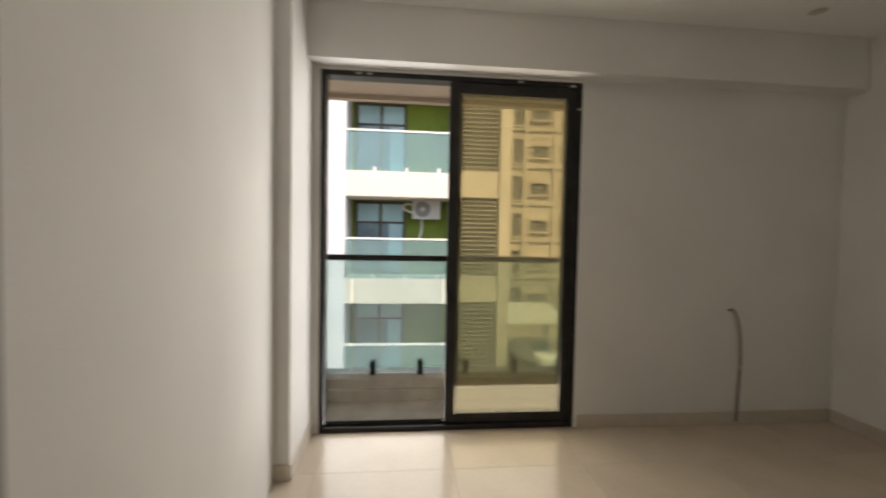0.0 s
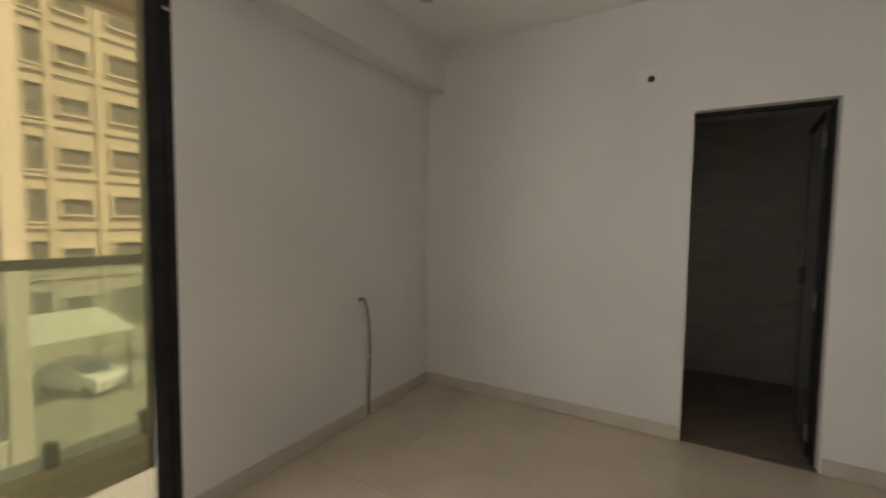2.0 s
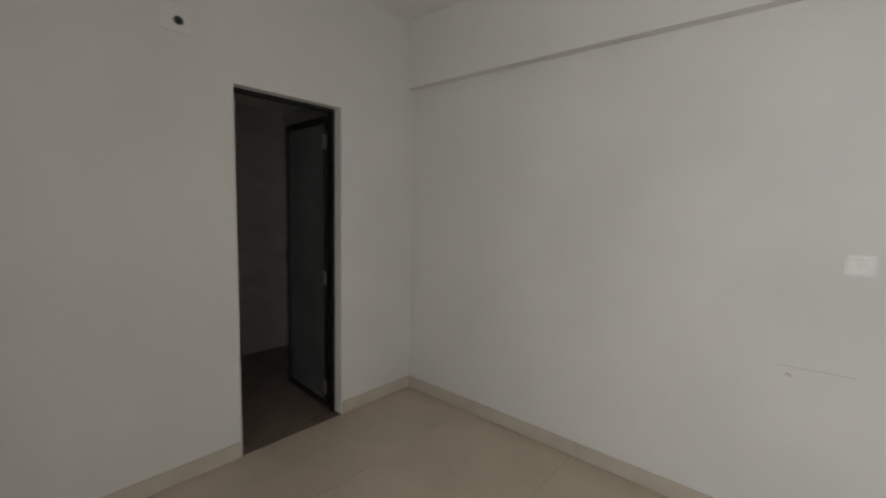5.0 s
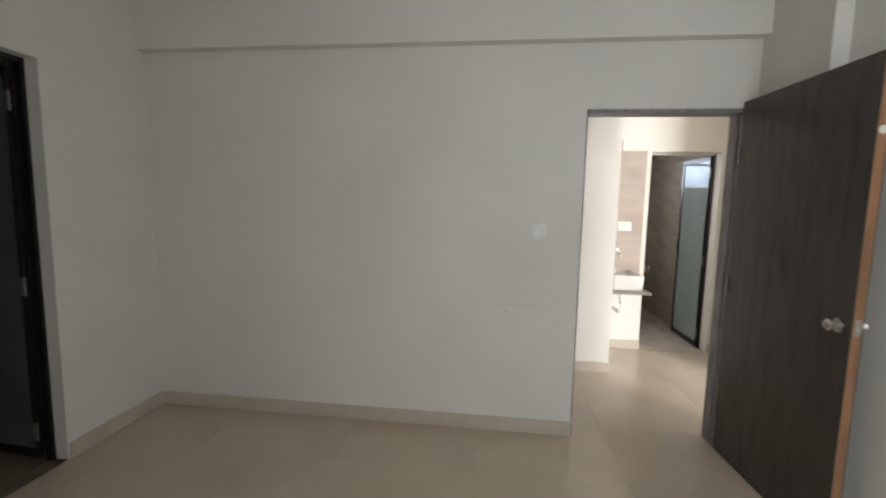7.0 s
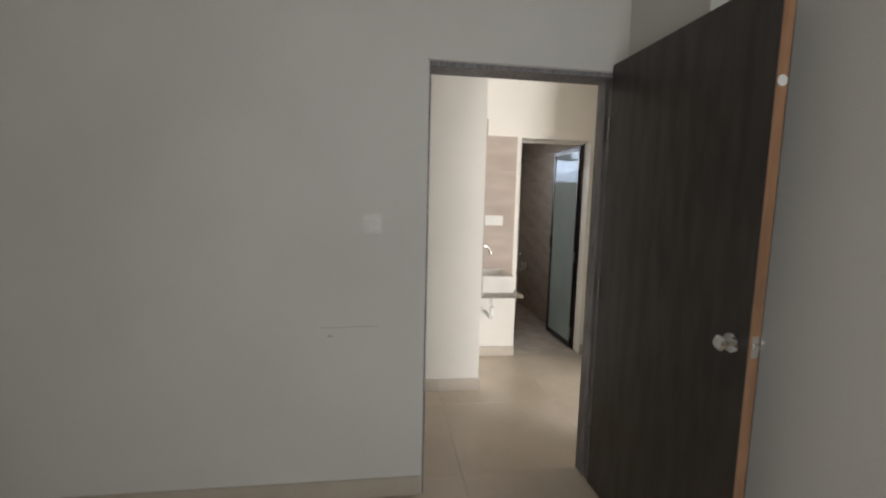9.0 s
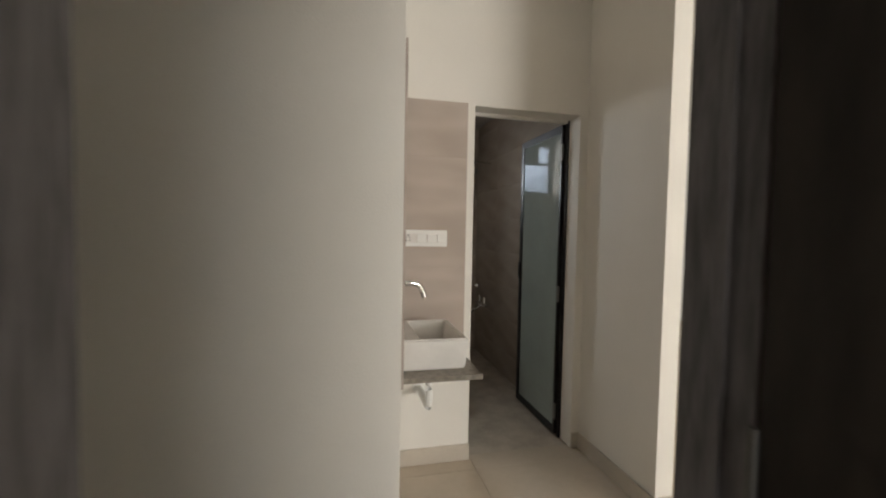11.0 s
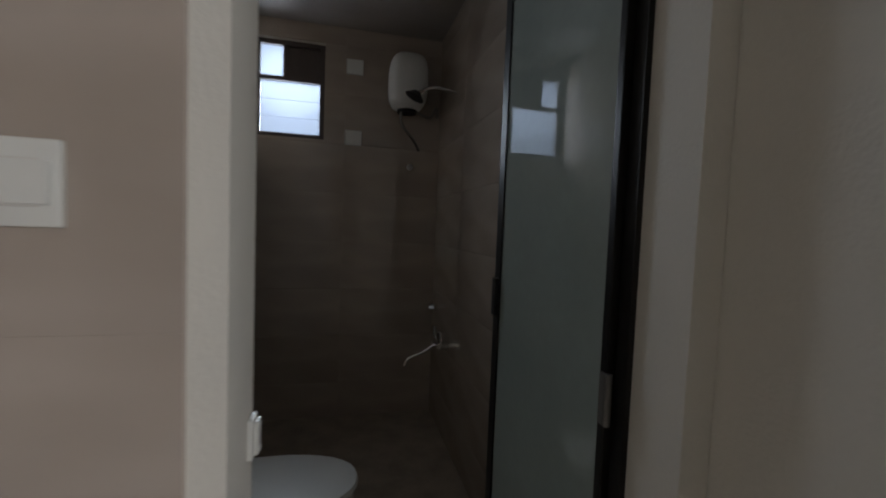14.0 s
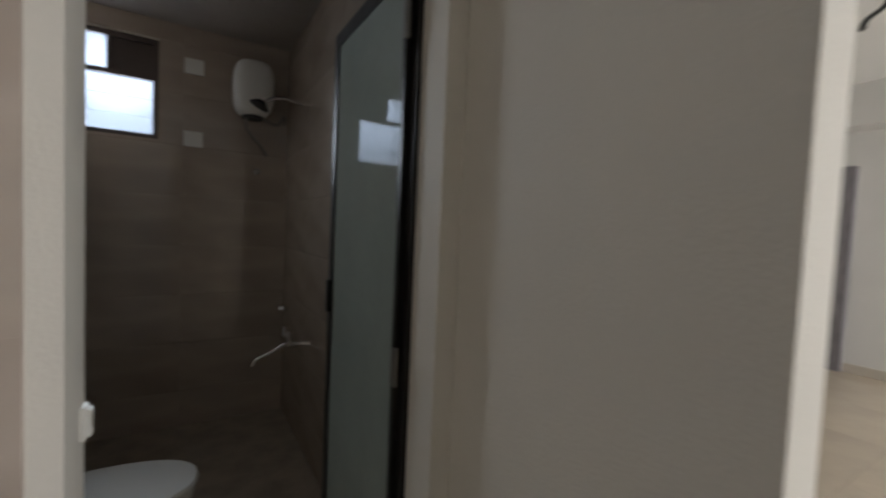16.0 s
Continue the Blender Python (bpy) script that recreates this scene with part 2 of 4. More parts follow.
# ---- bedroom shell ----
solid("wall_north", [(-1.51, -1.25, YN, YN + 0.14, 0, 2.95), (-1.25, 0.572, YN, YN + 0.14, 2.487, 2.95), (0.572, 2.80, YN, YN + 0.14, 0, 2.95)], WALL,
      "off-white painted bedroom wall round the balcony door", "wall")
solid("wall_east", [(XE, XE + 0.12, 0.065, YN, 0, 2.95), (XE, XE + 0.12, -0.625, 0.065, 2.12, 2.95), (XE, XE + 0.12, YS - 0.125, -0.625, 0, 2.95)], WALL,
      "off-white painted wall with an open toilet doorway", "wall")
solid("wall_south", [(-0.15, XE, YS - 0.125, YS, 0, 2.95), (-1.03, -0.15, YS - 0.125, YS, 2.005, 2.95), (-1.51, -1.03, YS - 0.125, YS, 0, 2.95)], WALL,
      "off-white painted wall with the bedroom doorway", "wall")
bm = B()
wx = lambda y: -1.15 - 0.24 * (y + 0.70) / 2.19      # the side wall runs slightly askew
loop = [(wx(YS), YS), (wx(YN), YN), (wx(YN) - 0.15, YN), (wx(YS) - 0.15, YS)]
low, top = ([bm.verts.new((x, y, z)) for x, y in loop] for z in (0, 2.95))
bm.faces.new(low), bm.faces.new(top)
for k in range(4):
    bm.faces.new((low[k], low[(k + 1) % 4], top[(k + 1) % 4], top[k]))
tagged(new("wall_west", finish("wall_west", bm, WALL)), "off-white painted side wall of the bedroom", "wall", kind="structure")
solid("pilaster_northwest", [(XW1 - 0.06, -1.30, 1.49, YN, 0, ZC)], WALL, "shallow off-white painted column beside the balcony door", "column", bevel=0.004)
solid("pilaster_southwest", [(XW2 - 0.02, -1.065, YS, -0.80, 0, ZC)], WALL, "shallow off-white painted column behind the open door", "column", bevel=0.004)
solid("beam_north", [(-1.30, XE, 1.87, YN, 2.50, ZC)], WALL, "off-white painted ceiling beam over the balcony door", "beam", bevel=0.004)
solid("beam_south", [(-1.065, XE, YS, -1.225, 2.375, ZC)], WALL, "off-white painted ceiling beam along the wall", "beam", bevel=0.004)
# ceiling with a shallow raised tray
TX0, TX1, TY0, TY1 = -0.65, 2.05, -0.62, 1.40
solid("ceiling", [(-1.51, TX0, -1.42, YN, ZC, ZC + 0.05), (TX1, 2.77, -1.42, YN, ZC, ZC + 0.05), (TX0, TX1, -1.42, TY0, ZC, ZC + 0.05), (TX0, TX1, TY1, YN, ZC, ZC + 0.05),
                  (TX0 - 0.1, TX1 + 0.1, TY0 - 0.1, TY1 + 0.1, ZC + 0.15, ZC + 0.2),
                  (TX0 - 0.1, TX0 - 0.02, TY0 - 0.1, TY1 + 0.1, ZC + 0.05, ZC + 0.15), (TX1 + 0.02, TX1 + 0.1, TY0 - 0.1, TY1 + 0.1, ZC + 0.05, ZC + 0.15),
                  (TX0 - 0.02, TX1 + 0.02, TY0 - 0.1, TY0 - 0.02, ZC + 0.05, ZC + 0.15), (TX0 - 0.02, TX1 + 0.02, TY1 + 0.02, TY1 + 0.1, ZC + 0.05, ZC + 0.15)],
      CEIL, "white plaster false ceiling with a raised tray", "ceiling")
solid("roof_slab", [(-7.3, 4.6, -6.4, YN + 0.14, 3.12, 3.3)], CEMENT, "concrete slab over the flat", "ceiling")

# ---- hall, living room, bathroom and toilet shells ----
solid("wall_hall_column", [(-0.67, 2.9, YB, YH, 0, 2.95)], HALLWALL, "cream painted wall block beside the wash basin", "wall", bevel=0.003)
solid("wall_hall_east", [(1.6, 1.72, YH, YS - 0.125, 0, 2.95)], HALLWALL, "cream painted end wall of the hall", "wall")
solid("wall_bath_front", [(-1.155, -0.67, YBI, YB, 0, 2.95), (-1.802, -1.155, YBI, YB, 1.992, 2.95), (-2.0, -1.802, YBI, YB, 0, 2.95), (-0.67, 2.9, YBI, YB, 0, 2.95)], HALLWALL,
      "cream painted wall with the bathroom doorway", "wall")
solid("wall_passage", [(XP - 0.095, XP, YB, -2.445, 0, 2.95)], HALLWALL, "short cream painted wall beside the bathroom door", "wall", bevel=0.004)
solid("ceiling_hall", [(XP, 1.6, YB, YS - 0.125, ZH, ZH + 0.05)], CEIL, "white plaster ceiling of the hall", "ceiling")
solid("ceiling_living", [(-7.1, XP, -6.2, YN, 2.86, 2.9)], CEIL, "white plaster ceiling of the living room", "ceiling")
solid("wall_living_north", [(-7.22, -6.8, YN, YN + 0.14, 0, 2.95), (-6.8, -4.4, YN, YN + 0.14, 2.45, 2.95), (-4.4, -1.51, YN, YN + 0.14, 0, 2.95), (-6.8, -4.4, YN + 0.1, YN + 0.14, 0, 2.45)], WALL,
      "off-white wall of the living room", "wall")
solid("wall_living_west", [(-7.22, -7.1, -6.2, YN, 0, 2.95)], WALL, "off-white far wall of the living room", "wall")
solid("wall_living_south", [(-7.22, -2.0, -6.32, -6.2, 0, 2.95)], WALL, "off-white wall of the living room", "wall")
solid("beam_living", [(-7.1, -6.8, -4.0, YN, 2.45, 2.86)], WALL, "off-white beam on the far wall", "beam")
solid("wall_bath_east", [(XBE, XBE + 0.1, YBF - 0.12, YBI, -0.1, 2.95)], CEMENT, "masonry wall of the bathroom", "wall")
solid("wall_bath_west", [(-2.0, XBW, YBF - 0.12, YBI, -0.1, 2.95), (-2.0, XBW, -6.2, YBF - 0.12, 0, 2.95)], CEMENT, "masonry wall of the bathroom", "wall")
BWX0, BWX1, BWZ0, BWZ1 = -1.157, -0.757, 1.735, 2.308
solid("wall_bath_south", [(XBW, BWX0, YBF - 0.12, YBF, -0.1, 2.95), (BWX1, XBE, YBF - 0.12, YBF, -0.1, 2.95), (BWX0, BWX1, YBF - 0.12, YBF, -0.1, BWZ0), (BWX0, BWX1, YBF - 0.12, YBF, BWZ1, 2.95)],
      CEMENT, "masonry wall round the bathroom window", "wall")
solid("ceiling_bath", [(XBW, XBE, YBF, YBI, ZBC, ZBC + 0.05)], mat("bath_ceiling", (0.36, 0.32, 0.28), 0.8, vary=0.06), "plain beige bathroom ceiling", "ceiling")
solid("wall_toilet", [(4.35, 4.47, -1.42, 1.2, -0.05, 2.95), (2.77, 4.35, 1.08, 1.2, -0.05, 2.95), (2.77, 4.35, -1.42, -1.12, -0.05, 2.95)], mat("toilet_tile", (0.46, 0.44, 0.40), 0.35, vary=0.07, scale=3, grain=14, bump=0.01, stretch=(1, 1, 3)), "dark tiled walls of the small toilet", "wall")
solid("ceiling_toilet", [(2.77, 4.35, -1.12, 1.08, 2.4, 2.45)], CEIL, "white toilet ceiling", "ceiling")
solid("floor_slab", [(-7.3, 4.5, -6.4, YN + 0.14, -0.35, -0.12)], CEMENT, "concrete floor slab", "floor")


# ---- openings: balcony door ----
def ring(bm, x0, x1, z0, z1, y0, y1, w, bevel=0.003):
    """A rectangular frame in the xz plane: two stiles and two rails."""
    box(bm, x0, x0 + w, y0, y1, z0, z1, bevel)
    box(bm, x1 - w, x1, y0, y1, z0, z1, bevel)
    box(bm, x0 + w, x1 - w, y0, y1, z0, z0 + w, bevel)
    box(bm, x0 + w, x1 - w, y0, y1, z1 - w, z1, bevel)
    return bm


door = thing("door_1", "black aluminium sliding balcony door, half open, with tinted glass", "sliding door", kind="structure")
bm = B()
ring(bm, -1.25, 0.572, 0.0, 2.487, YN + 0.004, YN + 0.11, 0.035)
box(bm, -1.215, 0.537, YN + 0.045, YN + 0.052, 0.035, 0.05), box(bm, -1.215, 0.537, YN + 0.075, YN + 0.082, 0.035, 0.05)
part("frame", bm, BLACK, door)
for y0, x0, x1 in ((YN + 0.012, -0.375, 0.535), (YN + 0.056, -0.345, 0.537)):
    bm = B()
    box(bm, x0, x0 + 0.065, y0, y0 + 0.036, 0.052, 2.45, 0.003), box(bm, x1 - 0.065, x1, y0, y0 + 0.036, 0.052, 2.45, 0.003)
    box(bm, x0 + 0.065, x1 - 0.065, y0, y0 + 0.036, 0.052, 0.115, 0.003), box(bm, x0 + 0.065, x1 - 0.065, y0, y0 + 0.036, 2.375, 2.45, 0.003)
    sash = part("sash", bm, BLACK, door)
    if y0 < YN + 0.03:
        bm = B()
        box(bm, x0 + 0.06, x1 - 0.06, y0 + 0.014, y0 + 0.020, 0.11, 2.38)
        part("pane", bm, TINTED, sash, "amber-tinted glass pane").visible_shadow = False
        bm = B()
        box(bm, x0 - 0.008, x0 + 0.012, y0 - 0.010, y0 + 0.002, 0.98, 1.20, 0.003)
        part("handle", bm, BLACK, sash, "slim black pull handle")
for x, z in ((-1.0, 2.47), (-0.93, 2.47), (0.12, 2.47), (0.50, 2.46), (0.556, 2.30)):
    bm = B()
    box(bm, x - 0.02, x + 0.02, YN + 0.001, YN + 0.004, z - 0.006, z + 0.008, 0.001)
    part("plaster_splash", bm, CEMENT, door, "dried plaster splash")

# bedroom door frame and leaf
df = thing("door_frame_bedroom", "grey laminated timber door frame in the bedroom doorway", "door frame", kind="structure")
for nm, b in (("jamb", (-1.03, -1.0, YS - 0.128, YS - 0.002, 0, 2.005)), ("jamb", (-0.158, -0.15, YS - 0.128, YS - 0.002, 0, 2.005)), ("head", (-1.0, -0.158, YS - 0.128, YS - 0.002, 1.985, 2.005)),
              ("stop", (-1.0, -0.992, YS - 0.128, YS - 0.05, 0, 1.985)), ("architrave", (-1.0, -0.14, YS + 0.0005, YS + 0.008, 2.008, 2.03))):
    bm = B()
    box(bm, *b, bevel=0.002)
    part(nm, bm, WALL if nm == "architrave" else FRAME, df)
LW = 0.80      # width of the leaf
dl = thing("bedroom_door", "dark brown laminated flush door standing open with a raw edge", "door",
           pose(-0.990, -1.283, 0, 0, 0, 2.9))
bm = B()
box(bm, -0.0405, -0.0035, 0, LW, 0.012, 2.035, 0.001)
part("core", bm, PLY, dl, "raw orange-brown plywood core")
for x0, x1 in ((-0.0035, 0.0), (-0.044, -0.0405)):
    bm = B()
    box(bm, x0, x1, 0, LW, 0.012, 2.035)
    part("face", bm, WOOD, dl, "dark brown woodgrain laminate face")
for s in (1, -1):
    x, y, z = (0.0 if s > 0 else -0.044), LW - 0.055, 0.985
    bm = B()
    cyl(bm, (x, y, z), (x + s * 0.007, y, z), 0.030)
    cyl(bm, (x + s * 0.007, y, z), (x + s * 0.030, y, z), 0.011)
    cyl(bm, (x + s * 0.030, y, z), (x + s * 0.046, y, z), 0.018, 0.024)
    cyl(bm, (x + s * 0.046, y, z), (x + s * 0.053, y, z), 0.024, 0.016)
    part("knob", bm, CHROME, dl, "round chrome door knob", True)
bm = B()
box(bm, -0.034, -0.010, LW, LW + 0.0025, 0.955, 1.02), box(bm, -0.028, -0.016, LW + 0.0025, LW + 0.012, 0.98, 0.997, 0.002)
part("latch", bm, CHROME, dl, "chrome latch plate")
bm = B()
cyl(bm, (-0.022, LW, 1.748), (-0.022, LW + 0.0015, 1.748), 0.016)
part("filler_spot", bm, WHITE, dl, "white filler spot on the edge")
for z in (0.25, 1.0, 1.75):
    bm = B()
    cyl(bm, (0.005, -0.004, z - 0.05), (0.005, -0.004, z + 0.05), 0.007)
    part("hinge", bm, HINGE, dl)


def glazed_leaf(name, label, m, width, height, glass, pane_label):
    """A hinged aluminium leaf with one frosted pane; its hinge edge lies on the z axis and the leaf along x."""
    t = thing(name, label, "door", m)
    bm = B()
    box(bm, 0, 0.02, -0.013, 0.013, 0, height, 0.003), box(bm, width - 0.045, width, -0.013, 0.013, 0, height, 0.003)
    box(bm, 0.02, width - 0.045, -0.013, 0.013, 0, 0.05, 0.003), box(bm, 0.02, width - 0.045, -0.013, 0.013, height - 0.05, height, 0.003)
    fr = part("frame", bm, BLACK, t)
    bm = B()
    box(bm, 0.017, width - 0.042, 0.002, 0.008, 0.046, height - 0.046)
    part("pane", bm, glass, fr, pane_label)
    for z in (0.15, height * 0.46, height - 0.17):
        bm = B()
        box(bm, -0.003, 0.014, 0.013, 0.018, z - 0.05, z + 0.05, 0.002)
        cyl(bm, (-0.006, 0.011, z - 0.05), (-0.006, 0.011, z + 0.05), 0.0065)
        part("hinge", bm, HINGE, t, "small grey metal hinge")
    bm = B()
    box(bm, width - 0.042, width - 0.012, 0.013, 0.026, height * 0.48, height * 0.48 + 0.12, 0.004)
    part("latch", bm, BLACK, t)
    return t


glazed_leaf("bathroom_door", "open black aluminium bathroom door with frosted glass", pose(-1.788, -3.248, 0.01, 0, 0, -89.6), 0.60, 1.965, FROST, "grey-green frosted glass pane")
glazed_leaf("toilet_door", "open black aluminium toilet door with frosted glass", pose(2.79, -0.60, 0.02, 0, 0, -4), 0.60, 2.06, FROSTDARK, "frosted glass pane coloured dark for the unlit toilet")
bf = thing("door_frame_bathroom", "black aluminium frame inside the bathroom doorway", "door frame", kind="structure")
for nm, b in (("jamb", (-1.802, -1.790, YBI - 0.002, YBI + 0.03, 0, 1.99)), ("head", (-1.790, -1.155, YBI - 0.002, YBI + 0.03, 1.975, 1.992))):
    bm = B()
    box(bm, *b, bevel=0.001)
    part(nm, bm, BLACK if nm == "jamb" else HALLWALL, bf)
bm = B()
box(bm, -1.163, -1.155, -3.232, -3.20, 0.88, 0.94, 0.002), box(bm, -1.170, -1.163, -3.225, -3.205, 0.885, 0.935, 0.002)
for z in (0.893, 0.927):
    cyl(bm, (-1.170, -3.215, z), (-1.1715, -3.215, z), 0.005)
tagged(new("door_strike", finish("door_strike", bm, WHITE)), "white plastic bolt keeper on the door reveal", "latch")
tf = thing("door_frame_toilet", "black aluminium frame in the toilet doorway", "door frame", kind="structure")
bm = B()
box(bm, XE + 0.075, XE + 0.118, -0.625, -0.607, 0, 2.12), box(bm, XE + 0.075, XE + 0.118, -0.607, 0.065, 2.10, 2.12)
part("jamb", bm, BLACK, tf)

# ---- bathroom window: frame, fixed lights and glass louvres ----
bw = thing("window_1", "small brown aluminium bathroom window with frosted glass louvres", "window", kind="structure")
bm = B()
ring(bm, BWX0, BWX1, BWZ0, BWZ1, YBF - 0.07, YBF - 0.02, 0.028)
zt = 2.085
box(bm, BWX0 + 0.028, BWX1 - 0.028, YBF - 0.07, YBF - 0.02, zt - 0.012, zt + 0.012, 0.002)
box(bm, -0.935, -0.915, YBF - 0.07, YBF - 0.02, zt + 0.012, BWZ1 - 0.028, 0.002)
part("window_frame", bm, BROWN, bw)
for k in range(3):
    bm = B()
    h = (zt - 0.012 - BWZ0 - 0.028) / 3
    zc = BWZ0 + 0.028 + h * (k + 0.5)
    box(bm, BWX0 + 0.03, BWX1 - 0.03, -0.003, 0.003, -h * 0.58, h * 0.58, m=Matrix.Translation((0, YBF - 0.045, zc)) @ Matrix.Rotation(radians(9), 4, "X"))
    part("louvre", bm, LOUVRE, bw, "frosted glass louvre blade").visible_shadow = False
bm = B()
box(bm, -0.915, BWX1 - 0.028, YBF - 0.047, YBF - 0.043, zt + 0.012, BWZ1 - 0.028)
part("pane", bm, LOUVRE, bw, "frosted fixed pane").visible_shadow = False
bm = B()
box(bm, BWX0 + 0.028, -0.935, YBF - 0.047, YBF - 0.041, zt + 0.012, BWZ1 - 0.028)
part("fan_panel", bm, BROWN, bw, "dark panel for an exhaust fan")

# ---- balcony ----
solid("balcony_floor", [(-2.2, 1.6, YN + 0.14, 3.0, -0.35, -0.01)], PALECEMENT, "pale cement balcony floor", "floor")
solid("balcony_kerb", [(-2.2, 1.6, 2.60, 2.95, -0.01, 0.085), (-2.2, 1.6, 2.63, 2.92, 0.085, 0.17)], PALECEMENT, "low rough cement kerb under the glass railing", "kerb", bevel=0.008)
solid("balcony_soffit", [(-2.2, 1.6, YN + 0.14, 2.95, 2.60, 2.75), (-2.2, 1.6, 2.88, 2.95, 2.56, 2.60)], SOFFIT, "beige painted underside of the balcony above", "ceiling")
solid("balcony_side_wall", [(1.45, 1.6, YN + 0.14, 2.95, 0.0, 2.56), (-2.2, -2.05, YN + 0.14, 2.95, 0.0, 2.56)], FACADE, "cream side wall of the balcony", "wall")
rail = thing("balcony_railing", "frameless glass balcony railing with a dark metal handrail", "railing")
bm = B()
box(bm, -2.05, 1.45, 2.735, 2.775, 1.155, 1.205, 0.006)
part("handrail", bm, BLACK, rail, "dark metal handrail")
for x0, x1 in ((-2.04, -1.12), (-1.11, -0.33), (-0.32, 0.52), (0.53, 1.44)):
    bm = B()
    box(bm, x0, x1, 2.749, 2.761, 0.18, 1.16)
    part("pane", bm, CLEAR, rail, "clear glass panel").visible_shadow = False
for x in (-1.78, -1.35, -0.93, -0.52, -0.12, 0.32, 0.74, 1.2):
    bm = B()
    box(bm, x - 0.024, x + 0.024, 2.72, 2.748, 0.167, 0.29, 0.004), box(bm, x - 0.024, x + 0.024, 2.762, 2.79, 0.167, 0.29, 0.004)
    box(bm, x - 0.03, x + 0.03, 2.715, 2.795, 0.167, 0.177)
    part("clamp", bm, BLACK, rail, "black glass clamp")

# ---- outdoors ----
ZG = -6.9
solid("ground", [(-300, 300, 3.2, 400, ZG - 0.5, ZG)], GROUND, "pale dusty concrete yard", "ground")
YF = 10.9
bl = thing("apartment_building", "cream apartment block with blue glass balconies and green walls", "building")
bm = B()
box(bm, -2.86, -2.28, YF - 0.02, YF + 9, ZG, 16)
part("wall", bm, FACADEW, bl, "pale lavender rendered corner")
bm = B()
box(bm, -14, -2.86, YF + 1.42, YF + 9, ZG, 16)
part("wall", bm, FACADE, bl)
bm = B()
box(bm, -2.28, 0.98, YF + 1.42, YF + 9, ZG, 16)
part("wall", bm, GREEN, bl, "olive green rendered wall")
bm = B()
box(bm, 2.05, 2.36, YF - 0.05, YF + 9, ZG, 16)
part("pillar", bm, FACADE, bl, "cream rendered pillar")
# a solid block; its dark colour stands for the shade behind the slats
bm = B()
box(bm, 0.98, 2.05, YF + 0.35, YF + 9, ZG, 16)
part("shaft", bm, INNERSHADE, bl, "service shaft block with its shade put into the colour")
for k in range(-2, 4):
    zb = 3.0 * k - 0.60           # underside of the storey's slab band
    bm = B()
    box(bm, -2.28, 0.98, YF, YF + 1.42, zb, zb + 0.70, 0.01)
    part("slab_band", bm, FACADE, bl, "cream balcony band")
    bm = B()
    box(bm, 0.98, 2.05, YF + 0.05, YF + 0.35, zb + 0.05, zb + 0.80)
    part("slab_band", bm, FACADE, bl)
    for j in range(17):
        bm = B()
        z = zb + 0.84 + j * 0.126
        box(bm, 1.0, 2.03, -0.055, 0.055, -0.01, 0.01, m=Matrix.Translation((0, YF + 0.14, z + 0.05)) @ Matrix.Rotation(radians(-38), 4, "X"))
        part("slat", bm, GREYSLAT, bl, "grey louvre slat" if j == 0 else "")
    for x0, x1 in ((-2.24, -0.70), (-0.69, 0.96)):
        bm = B()
        box(bm, x0, x1, YF + 0.05, YF + 0.07, zb + 0.70, zb + 1.80)
        part("balcony_glass", bm, RAILGLASS, bl, "blue-green balcony glass")
    bm = B()
    box(bm, -2.34, 0.98, YF + 0.03, YF + 0.09, zb + 1.80, zb + 1.85)
    part("handrail", bm, WHITE, bl, "pale metal handrail")
    for x in (-1.5, -0.6, 0.3):
        bm = B()
        box(bm, x - 0.03, x + 0.03, YF + 0.02, YF + 0.10, zb + 0.70, zb + 0.82)
        part("clamp", bm, WHITE, bl)
    # the neighbouring flat's bay
    bm = B()
    box(bm, -12, -2.86, YF, YF + 1.42, zb, zb + 0.70, 0.01)
    part("slab_band", bm, FACADE, bl)
    bm = B()
    box(bm, -12, -2.92, YF + 0.05, YF + 0.07, zb + 0.70, zb + 1.80)
    part("balcony_glass", bm, RAILGLASS, bl)
    bm = B()
    box(bm, -12, -2.86, YF + 0.03, YF + 0.09, zb + 1.80, zb + 1.85)
    part("handrail", bm, WHITE, bl)
    bm = B()
    ring(bm, -5.6, -3.95, zb + 0.72, zb + 2.95, YF + 1.32, YF + 1.42, 0.07)
    w = part("window", bm, BROWN, bl)
    bm = B()
    box(bm, -5.53, -4.02, YF + 1.36, YF + 1.38, zb + 0.79, zb + 2.88)
    part("pane", bm, SKYGLASS, w)
    bm = B()
    ring(bm, -2.15, -0.62, zb + 0.72, zb + 2.95, YF + 1.32, YF + 1.42, 0.07)
    box(bm, -1.42, -1.34, YF + 1.32, YF + 1.42, zb + 0.79, zb + 2.88), box(bm, -2.08, -0.69, YF + 1.33, YF + 1.42, zb + 2.28, zb + 2.34)
    w = part("window", bm, BROWN, bl, "brown-framed balcony window")
    for x0, x1, z0, z1, g in ((-2.08, -1.42, 0.79, 2.28, DGLASS), (-1.34, -1.12, 0.79, 2.28, DGLASS), (-1.12, -0.69, 0.79, 2.28, SKYGLASS), (-2.08, -1.42, 2.34, 2.88, SKYGLASS), (-1.34, -0.69, 2.34, 2.88, SKYGLASS)):
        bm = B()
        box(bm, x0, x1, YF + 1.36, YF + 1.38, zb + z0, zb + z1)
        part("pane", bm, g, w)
bm = B()
box(bm, -14, 2.5, YF - 0.1, YF + 9.2, 16, 16.5)
part("roof", bm, FACADE, bl)

